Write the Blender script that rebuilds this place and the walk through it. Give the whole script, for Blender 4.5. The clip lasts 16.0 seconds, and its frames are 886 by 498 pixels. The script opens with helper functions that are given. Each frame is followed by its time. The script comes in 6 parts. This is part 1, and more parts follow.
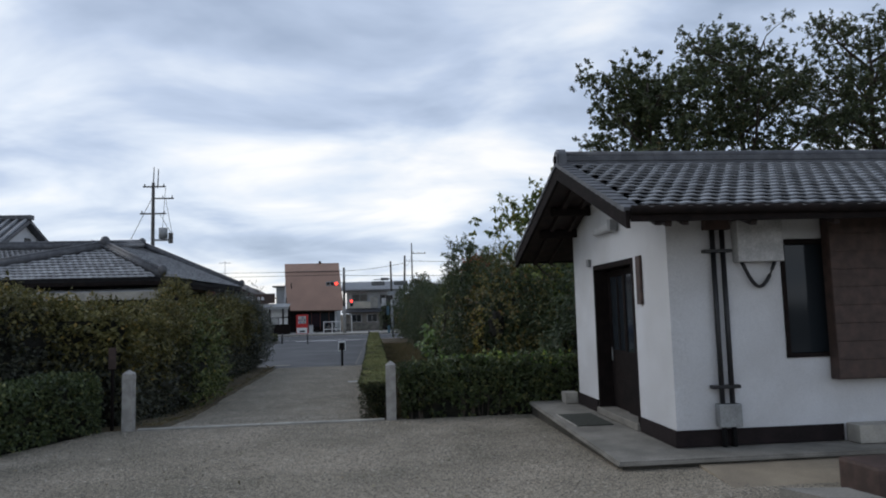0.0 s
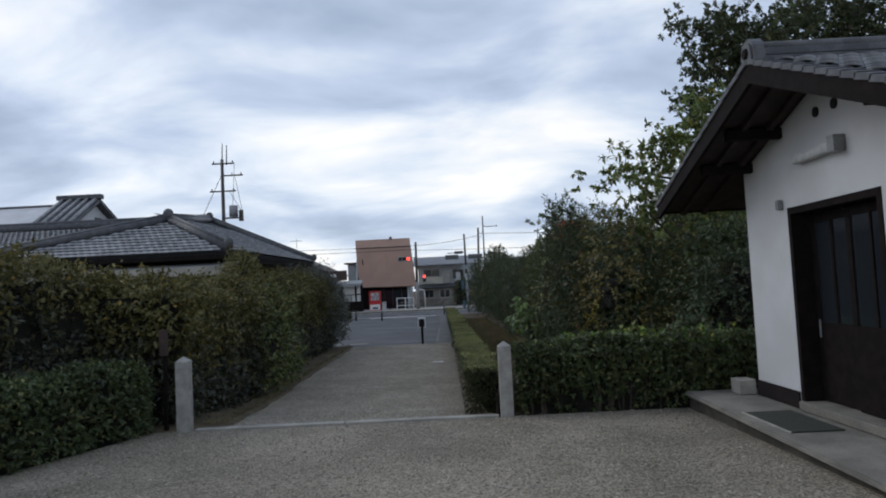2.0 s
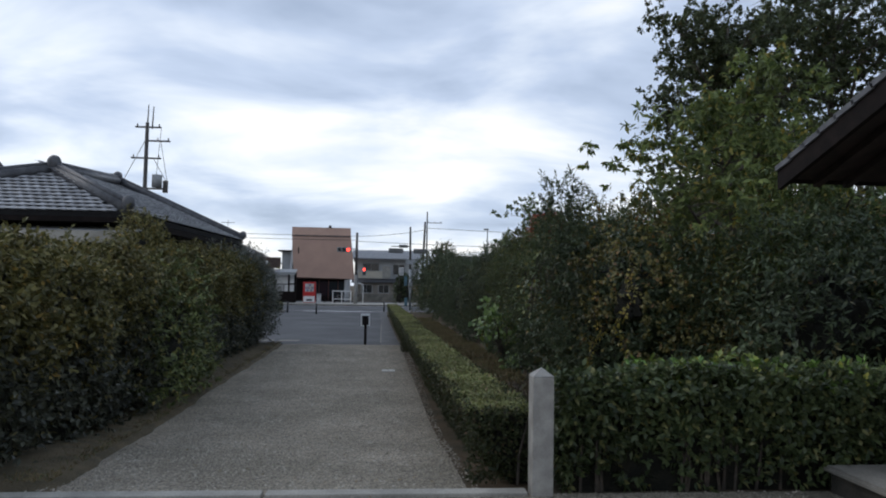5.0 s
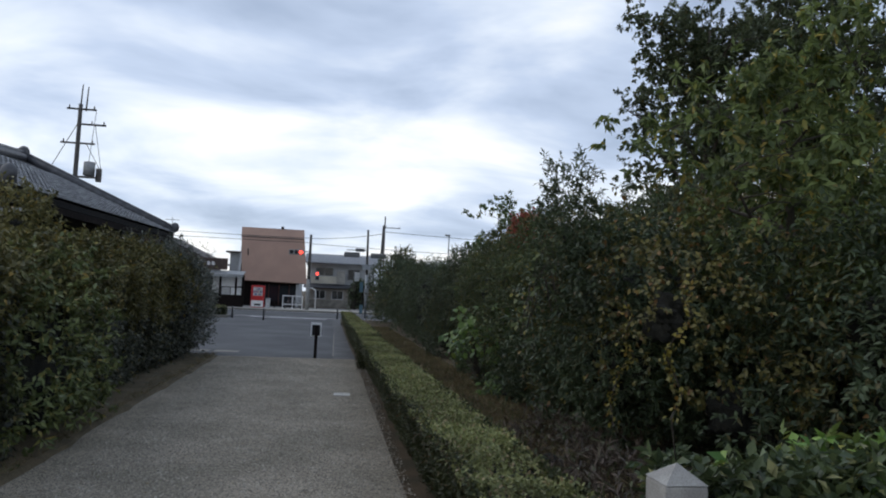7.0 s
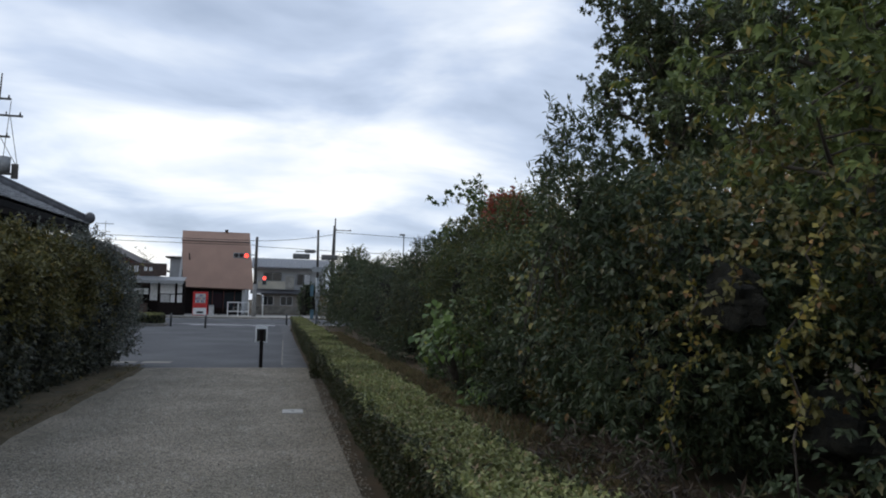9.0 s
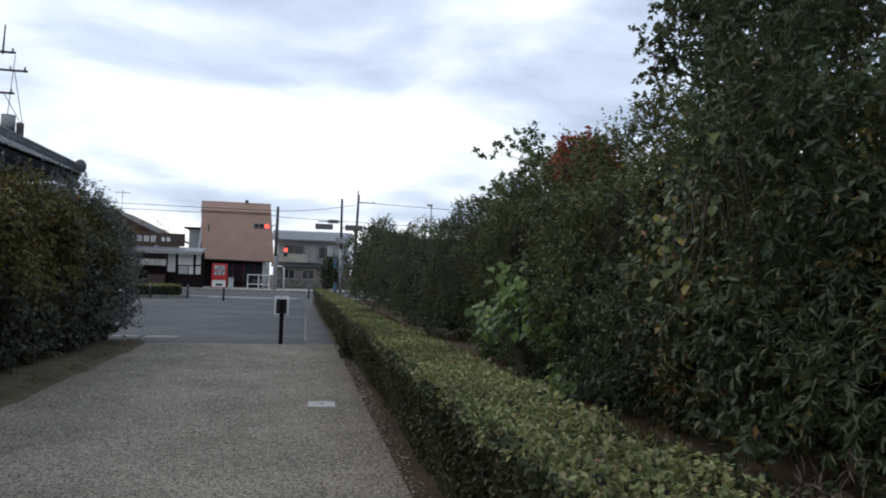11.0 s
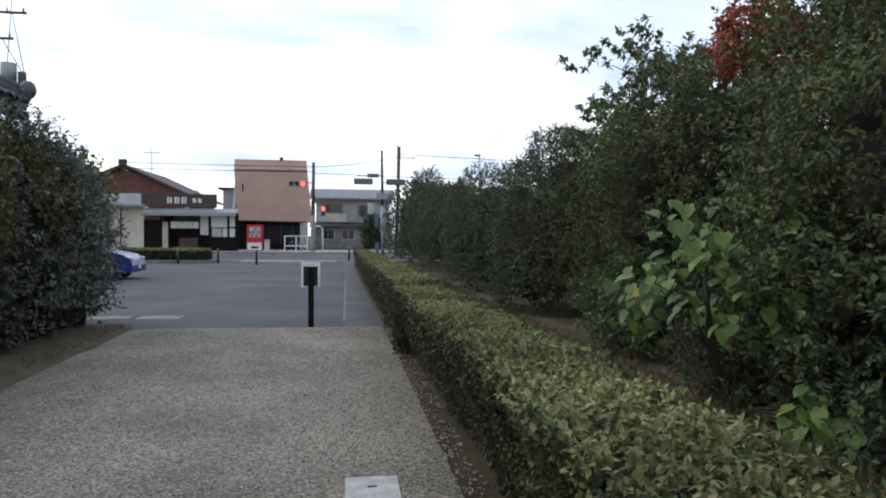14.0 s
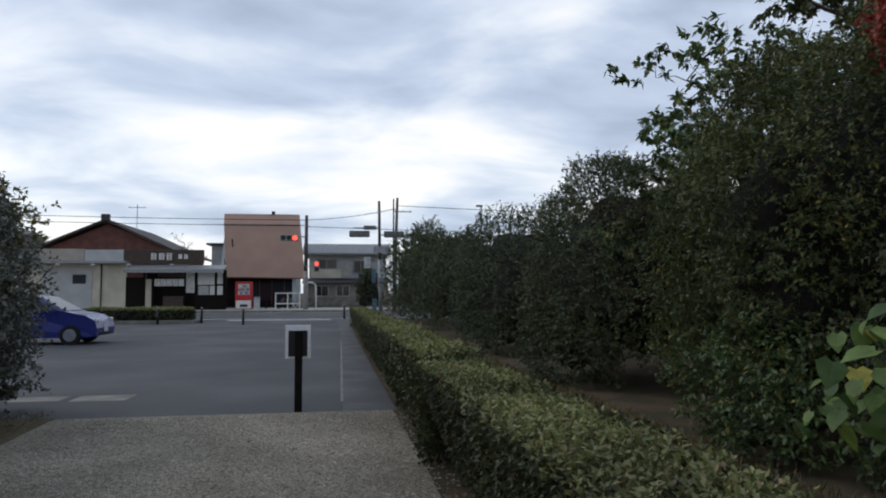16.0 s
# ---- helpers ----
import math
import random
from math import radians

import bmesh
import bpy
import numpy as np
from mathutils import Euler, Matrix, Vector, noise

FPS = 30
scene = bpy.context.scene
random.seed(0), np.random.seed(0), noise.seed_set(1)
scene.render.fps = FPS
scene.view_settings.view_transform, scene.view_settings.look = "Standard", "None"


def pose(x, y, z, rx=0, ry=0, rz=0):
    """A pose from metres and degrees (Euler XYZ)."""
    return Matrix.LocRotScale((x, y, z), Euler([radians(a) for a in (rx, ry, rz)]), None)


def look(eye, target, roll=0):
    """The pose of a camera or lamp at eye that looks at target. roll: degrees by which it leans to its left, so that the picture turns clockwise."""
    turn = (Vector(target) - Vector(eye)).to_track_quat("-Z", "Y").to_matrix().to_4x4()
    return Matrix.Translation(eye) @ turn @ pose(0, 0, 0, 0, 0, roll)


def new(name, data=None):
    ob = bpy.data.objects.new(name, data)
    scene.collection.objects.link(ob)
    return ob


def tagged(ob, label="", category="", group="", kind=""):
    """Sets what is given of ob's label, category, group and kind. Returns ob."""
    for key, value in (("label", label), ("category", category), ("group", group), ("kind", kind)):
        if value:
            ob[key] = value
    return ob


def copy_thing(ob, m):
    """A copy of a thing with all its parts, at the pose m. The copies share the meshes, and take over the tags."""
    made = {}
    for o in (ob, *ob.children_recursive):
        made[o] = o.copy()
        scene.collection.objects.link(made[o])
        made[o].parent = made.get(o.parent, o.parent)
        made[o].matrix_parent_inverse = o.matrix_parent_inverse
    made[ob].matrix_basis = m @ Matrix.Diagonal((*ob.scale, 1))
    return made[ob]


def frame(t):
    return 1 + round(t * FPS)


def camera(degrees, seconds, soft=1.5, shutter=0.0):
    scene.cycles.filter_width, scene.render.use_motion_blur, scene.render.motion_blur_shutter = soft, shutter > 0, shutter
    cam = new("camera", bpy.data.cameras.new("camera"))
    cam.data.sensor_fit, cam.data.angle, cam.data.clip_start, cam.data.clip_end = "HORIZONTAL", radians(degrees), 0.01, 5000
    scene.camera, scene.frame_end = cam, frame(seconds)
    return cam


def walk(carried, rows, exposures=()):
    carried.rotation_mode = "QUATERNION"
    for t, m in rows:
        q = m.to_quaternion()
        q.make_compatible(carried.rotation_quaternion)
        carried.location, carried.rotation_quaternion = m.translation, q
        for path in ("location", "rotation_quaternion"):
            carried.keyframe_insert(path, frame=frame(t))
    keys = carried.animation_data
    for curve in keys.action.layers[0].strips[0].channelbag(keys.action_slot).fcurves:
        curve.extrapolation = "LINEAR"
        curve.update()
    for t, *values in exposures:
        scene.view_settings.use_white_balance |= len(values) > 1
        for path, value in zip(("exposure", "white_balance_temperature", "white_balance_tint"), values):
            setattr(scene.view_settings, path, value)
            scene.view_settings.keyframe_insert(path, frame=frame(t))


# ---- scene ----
cam = camera(66.0, 16.0, soft=1.95)
# seconds, x, y, z, yaw, pitch, roll
ROWS = [
    (0.0, 0.924, -7.198, 2.384, -5.21, 5.20, 1.60),
    (0.5, 0.754, -6.514, 2.372, -4.63, 4.50, 2.30),
    (1.0, 0.657, -5.859, 2.342, -3.80, 4.32, 2.76),
    (1.5, 0.476, -5.155, 2.322, -0.54, 4.46, 2.88),
    (2.0, 0.365, -4.489, 2.293, 0.51, 3.37, 2.78),
    (2.5, 0.218, -3.820, 2.281, -1.02, 3.75, 1.93),
    (3.0, 0.183, -3.119, 2.268, -4.21, 3.66, 1.39),
    (3.5, 0.046, -2.412, 2.262, -4.07, 3.49, 0.81),
    (5.8, -0.277, 0.526, 2.170, -5.34, 3.13, -1.58),
    (6, -0.283, 0.853, 2.197, -5.27, 3.15, -1.60),
    (6.5, -0.325, 1.617, 2.162, -7.68, 3.56, -2.18),
    (7, -0.282, 2.431, 2.154, -8.84, 3.97, -2.52),
    (7.5, -0.323, 3.116, 2.142, -10.49, 4.32, -2.34),
    (8, -0.240, 3.801, 2.109, -9.19, 5.48, -1.13),
    (8.2, -0.246, 4.055, 2.061, -10.16, 5.20, -0.88),
    (10.3, -0.239, 6.837, 1.667, -13.99, 4.33, -1.49),
    (10.5, -0.211, 7.172, 1.637, -13.81, 4.36, -1.55),
    (11, -0.306, 8.020, 1.659, -11.27, 2.55, -1.76),
    (11.5, -0.275, 8.785, 1.646, -10.92, 2.63, -2.05),
    (12, -0.309, 9.536, 1.645, -10.58, 2.60, -1.27),
    (12.5, -0.233, 10.274, 1.636, -9.97, 2.38, -0.40),
    (13, -0.281, 10.986, 1.626, -8.96, 0.82, -0.38),
    (13.5, -0.197, 11.776, 1.621, -7.97, -0.50, 0.02),
    (14, -0.224, 12.444, 1.620, -7.93, -1.07, -0.39),
    (14.5, -0.245, 13.229, 1.591, -5.95, 1.05, 0.19),
    (15, -0.264, 13.893, 1.586, -7.21, 1.46, -0.22),
    (15.5, -0.259, 14.627, 1.581, -6.90, 3.44, 0.54),
    (16, -0.302, 15.315, 1.572, -8.43, 3.63, 0.22),
]
# seconds, stops, kelvin, tint
EXPOSURES = [
    (0.0, 0.0, 6500, 10), (3.5, 0.03, 6500, 10), (6.0, 0.15, 6500, 10), (8.0, 0.12, 6500, 10), (10.5, 0.3, 6800, 10), (11.5, 0.47, 6750, 11),
    (12.0, 0.41, 6850, 10), (13.0, 0.46, 6620, 10), (13.5, 0.62, 6720, 11), (14.0, 0.80, 6740, 11), (14.5, 0.80, 6740, 11), (15.0, 0.56, 6700, 11),
    (15.5, 0.24, 6820, 10), (16.0, 0.10, 6720, 10),
]
walk(cam, [(t, pose(x, y, z, 90 + pitch, roll, yaw)) for t, x, y, z, yaw, pitch, roll in ROWS], EXPOSURES)

# ---------------- world, sun ----------------
world = bpy.data.worlds.new("world")
scene.world = world
world.use_nodes = True
wt = world.node_tree
wt.nodes.clear()


def wnode(kind, **kw):
    n = wt.nodes.new(kind)
    for k, val in kw.items():
        n.inputs[k].default_value = val
    return n


SUN_EL, SUN_ROT = radians(34), radians(-60)
w_out = wnode("ShaderNodeOutputWorld")
w_bg = wnode("ShaderNodeBackground", Strength=1.0)
w_sky = wnode("ShaderNodeTexSky")
w_sky.sky_type, w_sky.sun_disc, w_sky.sun_elevation, w_sky.sun_rotation = "NISHITA", False, SUN_EL, SUN_ROT
w_scale = wt.nodes.new("ShaderNodeVectorMath")
w_scale.operation = "SCALE"
w_scale.inputs["Scale"].default_value = 0.12
wt.links.new(w_sky.outputs[0], w_scale.inputs[0])
# cloud deck: directions laid on a flat layer overhead
w_tc = wt.nodes.new("ShaderNodeTexCoord")
w_sep = wt.nodes.new("ShaderNodeSeparateXYZ")
wt.links.new(w_tc.outputs["Generated"], w_sep.inputs[0])


def wmath(op, a, b=None):
    n = wt.nodes.new("ShaderNodeMath")
    n.operation = op
    for i, q in enumerate((a, b)):
        if q is None:
            continue
        if isinstance(q, (int, float)):
            n.inputs[i].default_value = q
        else:
            wt.links.new(q, n.inputs[i])
    return n.outputs[0]


up = wmath("MAXIMUM", w_sep.outputs[2], 0.0)
den = wmath("ADD", up, 0.22)
w_comb = wt.nodes.new("ShaderNodeCombineXYZ")
wt.links.new(wmath("DIVIDE", w_sep.outputs[0], den), w_comb.inputs[0])
wt.links.new(wmath("DIVIDE", w_sep.outputs[1], den), w_comb.inputs[1])
w_map = wt.nodes.new("ShaderNodeMapping")
w_map.inputs["Location"].default_value = (2.6, 1.7, 0.4)
w_map.inputs["Rotation"].default_value = (0, 0, radians(12))
w_map.inputs["Scale"].default_value = (0.85, 1.2, 1.0)
wt.links.new(w_comb.outputs[0], w_map.inputs[0])
w_n1 = wnode("ShaderNodeTexNoise", Scale=1.6, Detail=5.0, Roughness=0.5, Distortion=0.3)
w_n2 = wnode("ShaderNodeTexNoise", Scale=0.7, Detail=2.0, Roughness=0.5)
for n in (w_n1, w_n2):
    wt.links.new(w_map.outputs[0], n.inputs["Vector"])
mixn = wmath("ADD", wmath("MULTIPLY", w_n1.outputs[0], 0.65), wmath("MULTIPLY", w_n2.outputs[0], 0.35))
# brighter towards the horizon where the deck thins
low = wmath("MULTIPLY", wmath("SUBTRACT", 0.30, wmath("MINIMUM", up, 0.30)), 0.42)
w_ramp = wt.nodes.new("ShaderNodeValToRGB")
cr = w_ramp.color_ramp
cr.elements[0].position, cr.elements[0].color = 0.37, (0.29, 0.37, 0.52, 1)
cr.elements[1].position, cr.elements[1].color = 0.67, (1.06, 1.06, 1.06, 1)
for pos_, col_ in ((0.45, (0.41, 0.50, 0.66, 1)), (0.52, (0.55, 0.65, 0.83, 1)), (0.59, (0.78, 0.86, 0.98, 1))):
    el = cr.elements.new(pos_)
    el.color = col_
wt.links.new(wmath("ADD", mixn, low), w_ramp.inputs[0])
w_mix = wt.nodes.new("ShaderNodeMixRGB")
w_mix.inputs[0].default_value = 0.9
wt.links.new(w_scale.outputs[0], w_mix.inputs[1])
wt.links.new(w_ramp.outputs[0], w_mix.inputs[2])
wt.links.new(w_mix.outputs[0], w_bg.inputs["Color"])
wt.links.new(w_bg.outputs[0], w_out.inputs["Surface"])

sun_data = bpy.data.lights.new("sun", "SUN")
sun_data.energy, sun_data.angle, sun_data.color = 0.6, radians(40), (1.0, 0.97, 0.92)
sun = new("sun", sun_data)
sun.matrix_basis = look((-60, 45, 48), (0, 10, 0))

# ---------------- materials ----------------


def mat(name, base, other=None, rough=0.8, scale=6.0, detail=6.0, fine=60.0, bump=0.3, metal=0.0, spec=0.4, island=0.0, piece=0.0, mixlo=0.4, mixhi=0.65, dist=0.01, voronoi=0.0):
    """Two-scale procedural surface: broad stains between two colours, fine grain, and relief."""
    m = bpy.data.materials.new(name)
    m.use_nodes = True
    t = m.node_tree
    b = t.nodes["Principled BSDF"]
    b.inputs["Roughness"].default_value, b.inputs["Metallic"].default_value = rough, metal
    b.inputs["Specular IOR Level"].default_value = spec
    other = other or tuple(c * 0.72 for c in base)
    tc = t.nodes.new("ShaderNodeTexCoord")
    n1 = t.nodes.new("ShaderNodeTexNoise")
    n1.inputs["Scale"].default_value, n1.inputs["Detail"].default_value = scale, detail
    n2 = t.nodes.new("ShaderNodeTexNoise")
    n2.inputs["Scale"].default_value, n2.inputs["Detail"].default_value = fine, 3.0
    for n in (n1, n2):
        t.links.new(tc.outputs["Object"], n.inputs["Vector"])
    r = t.nodes.new("ShaderNodeValToRGB")
    r.color_ramp.elements[0].position, r.color_ramp.elements[1].position = mixlo, mixhi
    r.color_ramp.elements[0].color, r.color_ramp.elements[1].color = (*other, 1), (*base, 1)
    t.links.new(n1.outputs[0], r.inputs[0])
    hs = t.nodes.new("ShaderNodeHueSaturation")
    t.links.new(r.outputs[0], hs.inputs["Color"])
    val = t.nodes.new("ShaderNodeMapRange")
    val.inputs["From Min"].default_value, val.inputs["From Max"].default_value = 0.3, 0.7
    val.inputs["To Min"].default_value, val.inputs["To Max"].default_value = 0.82, 1.16
    t.links.new(n2.outputs[0], val.inputs["Value"])
    last = val.outputs[0]
    for amount, kind in ((island, "island"), (piece, "piece")):
        if amount:
            src = t.nodes.new("ShaderNodeNewGeometry" if kind == "island" else "ShaderNodeObjectInfo")
            mr = t.nodes.new("ShaderNodeMapRange")
            mr.inputs["To Min"].default_value, mr.inputs["To Max"].default_value = 1 - amount, 1 + amount
            t.links.new(src.outputs["Random Per Island" if kind == "island" else "Random"], mr.inputs["Value"])
            mu = t.nodes.new("ShaderNodeMath")
            mu.operation = "MULTIPLY"
            t.links.new(last, mu.inputs[0])
            t.links.new(mr.outputs[0], mu.inputs[1])
            last = mu.outputs[0]
    t.links.new(last, hs.inputs["Value"])
    t.links.new(hs.outputs[0], b.inputs["Base Color"])
    height = n2.outputs[0]
    if voronoi:
        vo = t.nodes.new("ShaderNodeTexVoronoi")
        vo.inputs["Scale"].default_value = voronoi
        t.links.new(tc.outputs["Object"], vo.inputs["Vector"])
        height = vo.outputs["Distance"]
        # each stone its own shade
        gs = t.nodes.new("ShaderNodeSeparateColor")
        t.links.new(vo.outputs["Color"], gs.inputs[0])
        mr = t.nodes.new("ShaderNodeMapRange")
        mr.inputs["To Min"].default_value, mr.inputs["To Max"].default_value = 0.32, 1.8
        t.links.new(gs.outputs[0], mr.inputs["Value"])
        mu = t.nodes.new("ShaderNodeMath")
        mu.operation = "MULTIPLY"
        t.links.new(last, mu.inputs[0])
        t.links.new(mr.outputs[0], mu.inputs[1])
        t.links.new(mu.outputs[0], hs.inputs["Value"])
    bp = t.nodes.new("ShaderNodeBump")
    bp.inputs["Strength"].default_value, bp.inputs["Distance"].default_value = bump, dist
    bp.invert = bool(voronoi)
    t.links.new(height, bp.inputs["Height"])
    t.links.new(bp.outputs[0], b.inputs["Normal"])
    return m


def leaf_mat(name, dark, light, odd=None, odd_share=0.0, rough=0.45, glow=0.25):
    """Leaves: each leaf its own shade between two greens, some of an odd colour, with light passing through."""
    m = bpy.data.materials.new(name)
    m.use_nodes = True
    t = m.node_tree
    b = t.nodes["Principled BSDF"]
    b.inputs["Roughness"].default_value = rough
    b.inputs["Specular IOR Level"].default_value = 0.28
    geo = t.nodes.new("ShaderNodeNewGeometry")
    r = t.nodes.new("ShaderNodeValToRGB")
    els = r.color_ramp.elements
    els[0].position, els[0].color = 0.0, (*dark, 1)
    els[1].position, els[1].color = 1.0 - odd_share - 0.001, (*light, 1)
    if odd:
        e = els.new(min(1.0 - odd_share * 0.5, 0.999))
        e.color = (*odd, 1)
    t.links.new(geo.outputs["Random Per Island"], r.inputs[0])
    tc = t.nodes.new("ShaderNodeTexCoord")
    n1 = t.nodes.new("ShaderNodeTexNoise")
    n1.inputs["Scale"].default_value, n1.inputs["Detail"].default_value = 1.1, 3.0
    t.links.new(tc.outputs["Object"], n1.inputs["Vector"])
    mr = t.nodes.new("ShaderNodeMapRange")
    mr.inputs["From Min"].default_value, mr.inputs["From Max"].default_value = 0.32, 0.68
    mr.inputs["To Min"].default_value, mr.inputs["To Max"].default_value = 0.65, 1.35
    t.links.new(n1.outputs[0], mr.inputs["Value"])
    hs = t.nodes.new("ShaderNodeHueSaturation")
    t.links.new(mr.outputs[0], hs.inputs["Value"])
    t.links.new(r.outputs[0], hs.inputs["Color"])
    t.links.new(hs.outputs[0], b.inputs["Base Color"])
    tr = t.nodes.new("ShaderNodeBsdfTranslucent")
    t.links.new(hs.outputs[0], tr.inputs["Color"])
    mx = t.nodes.new("ShaderNodeMixShader")
    mx.inputs[0].default_value = glow
    t.links.new(b.outputs[0], mx.inputs[1])
    t.links.new(tr.outputs[0], mx.inputs[2])
    t.links.new(mx.outputs[0], t.nodes["Material Output"].inputs["Surface"])
    return m


def lit_mat(name, colour, strength):
    m = bpy.data.materials.new(name)
    m.use_nodes = True
    b = m.node_tree.nodes["Principled BSDF"]
    b.inputs["Base Color"].default_value = (*colour, 1)
    b.inputs["Emission Color"].default_value = (*colour, 1)
    b.inputs["Emission Strength"].default_value = strength
    return m


def glass_mat(name, tint=(0.02, 0.025, 0.03)):
    m = bpy.data.materials.new(name)
    m.use_nodes = True
    b = m.node_tree.nodes["Principled BSDF"]
    b.inputs["Base Color"].default_value = (*tint, 1)
    b.inputs["Roughness"].default_value = 0.08
    b.inputs["Specular IOR Level"].default_value = 0.35
    return m


SOIL = mat("soil", (0.105, 0.070, 0.038), (0.056, 0.044, 0.023), rough=0.95, scale=1.6, fine=45, bump=0.6, dist=0.03)
GRAVEL = mat("gravel", (0.290, 0.248, 0.190), (0.194, 0.169, 0.126), rough=0.9, scale=0.7, fine=160, bump=0.75, dist=0.012, voronoi=70)
PEBBLE = mat("pebble", (0.46, 0.415, 0.345), (0.31, 0.275, 0.225), rough=0.85, scale=4, island=0.42, bump=0.2)
ASPHALT = mat("asphalt", (0.096, 0.098, 0.102), (0.060, 0.062, 0.066), rough=0.85, scale=0.35, fine=160, bump=0.5, dist=0.006)
ASPHALT_OLD = mat("old_asphalt", (0.125, 0.125, 0.125), (0.085, 0.086, 0.088), rough=0.9, scale=1.2, fine=140, bump=0.5, dist=0.006)
CONCRETE = mat("concrete", (0.275, 0.255, 0.22), (0.175, 0.163, 0.14), rough=0.88, scale=2.2, fine=70, bump=0.35)
FOOTING = mat("dark_footing", (0.080, 0.072, 0.058), (0.045, 0.042, 0.034), rough=0.95, scale=4, fine=70, bump=0.5)
PALE_CONCRETE = mat("pale_concrete", (0.42, 0.395, 0.345), (0.30, 0.285, 0.25), rough=0.85, scale=3, fine=80, bump=0.3)
GRANITE = mat("granite", (0.42, 0.40, 0.365), (0.30, 0.285, 0.26), rough=0.8, scale=7, fine=150, bump=0.4, dist=0.004)
COVER = mat("cover_concrete", (0.60, 0.575, 0.53), (0.44, 0.42, 0.385), rough=0.8, scale=9, fine=90, bump=0.3)
PLASTER = mat("white_plaster", (0.64, 0.645, 0.66), (0.56, 0.56, 0.565), rough=0.9, scale=1.3, fine=110, bump=0.12, dist=0.004)
DARK_BOARD = mat("dark_plinth_board", (0.024, 0.017, 0.017), (0.016, 0.012, 0.012), spec=0.2, rough=0.85, scale=5, bump=0.3)
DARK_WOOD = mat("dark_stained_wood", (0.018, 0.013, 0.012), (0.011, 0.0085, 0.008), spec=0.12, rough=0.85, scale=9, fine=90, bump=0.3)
BROWN_WOOD = mat("brown_wood", (0.088, 0.056, 0.046), (0.055, 0.036, 0.03), rough=0.65, scale=8, fine=100, bump=0.3)
EAVE_WOOD = mat("eave_wood", (0.042, 0.028, 0.025), (0.024, 0.017, 0.016), rough=0.75, scale=6, bump=0.3)
TILE = mat("grey_roof_tile", (0.33, 0.335, 0.345), (0.215, 0.22, 0.23), rough=0.5, scale=5, fine=50, bump=0.25, piece=0.28, spec=0.5)
TILE_JOINED = mat("grey_roof_tile_rest", (0.33, 0.335, 0.345), (0.215, 0.22, 0.23), rough=0.5, scale=5, fine=50, bump=0.25, island=0.28, spec=0.5)
TILE_BASE = mat("roof_bed", (0.03, 0.03, 0.033), rough=0.8)
RIDGE_TILE = mat("dark_ridge_tile", (0.105, 0.107, 0.115), (0.065, 0.066, 0.072), rough=0.55, scale=6, bump=0.3)
BLACK_PIPE = mat("black_conduit", (0.018, 0.018, 0.02), rough=0.45, bump=0.1)
GREY_METAL = mat("grey_metal", (0.30, 0.31, 0.31), (0.24, 0.245, 0.245), rough=0.5, metal=0.2, bump=0.08)
SIGNAL_BACK = mat("signal_housing", (0.17, 0.175, 0.175), (0.11, 0.113, 0.113), rough=0.55, metal=0.1, bump=0.08)
GALV = mat("galvanised_steel", (0.36, 0.38, 0.40), (0.28, 0.30, 0.31), rough=0.5, metal=0.5, bump=0.1)
POLE_DARK = mat("weathered_pole", (0.10, 0.09, 0.08), (0.06, 0.056, 0.052), rough=0.8, scale=3)
POLE_CONC = mat("pole_concrete", (0.30, 0.295, 0.28), (0.22, 0.215, 0.205), rough=0.85, scale=2)
BOARD_WHITE = mat("board_white", (0.90, 0.90, 0.90), (0.84, 0.84, 0.84), rough=0.4, bump=0.04)
WHITE_PAINT = mat("white_paint", (0.78, 0.78, 0.78), (0.68, 0.68, 0.67), rough=0.5, bump=0.06)
CREAM = mat("cream_wall", (0.62, 0.57, 0.46), (0.52, 0.48, 0.39), rough=0.85, scale=1.2)
GREY_WALL = mat("grey_wall", (0.48, 0.49, 0.49), (0.40, 0.41, 0.41), rough=0.85, scale=1.0)
TAN_WALL = mat("tan_wall", (0.40, 0.36, 0.31), (0.33, 0.30, 0.26), rough=0.85, scale=1.0)
RED_BROWN = mat("red_brown_boards", (0.16, 0.065, 0.048), (0.11, 0.045, 0.036), rough=0.75, scale=2)
BROWN_ROOF = mat("brown_metal_roof", (0.36, 0.225, 0.165), (0.31, 0.195, 0.145), rough=0.6, scale=0.6, fine=30, bump=0.15)
DARK_ROOF = mat("dark_roof", (0.075, 0.06, 0.055), (0.05, 0.042, 0.04), rough=0.7)
SIGN_BROWN = mat("sign_brown", (0.07, 0.045, 0.035), rough=0.6)
MAT_GREEN = mat("green_doormat", (0.058, 0.062, 0.048), (0.042, 0.044, 0.036), rough=0.95, scale=30, bump=0.6)
RED_PAINT = mat("red_paint", (0.55, 0.03, 0.03), (0.48, 0.025, 0.025), rough=0.35, bump=0.04)
BLUE_CAR = mat("blue_car_paint", (0.02, 0.035, 0.22), (0.018, 0.03, 0.19), rough=0.22, bump=0.02, spec=0.7)
TEAL_SIGN = mat("dull_teal_sign", (0.10, 0.19, 0.24), rough=0.6)
BLUE_SIGN = mat("blue_sign", (0.03, 0.10, 0.34), rough=0.5)
RUBBER = mat("rubber", (0.016, 0.016, 0.016), rough=0.8)
BLACK = mat("black_paint", (0.014, 0.014, 0.015), rough=0.5)
NOREN = mat("white_cloth", (0.72, 0.72, 0.70), rough=0.9)
BARK = mat("bark", (0.10, 0.08, 0.062), (0.055, 0.046, 0.038), rough=0.9, scale=9, bump=0.6)
# added solid core behind the leaves; near-black stands in for shade inside
CORE_SHADE = mat("shaded_foliage_core", (0.020, 0.019, 0.012), (0.010, 0.010, 0.007), rough=0.95, scale=9, bump=0.7, dist=0.05)
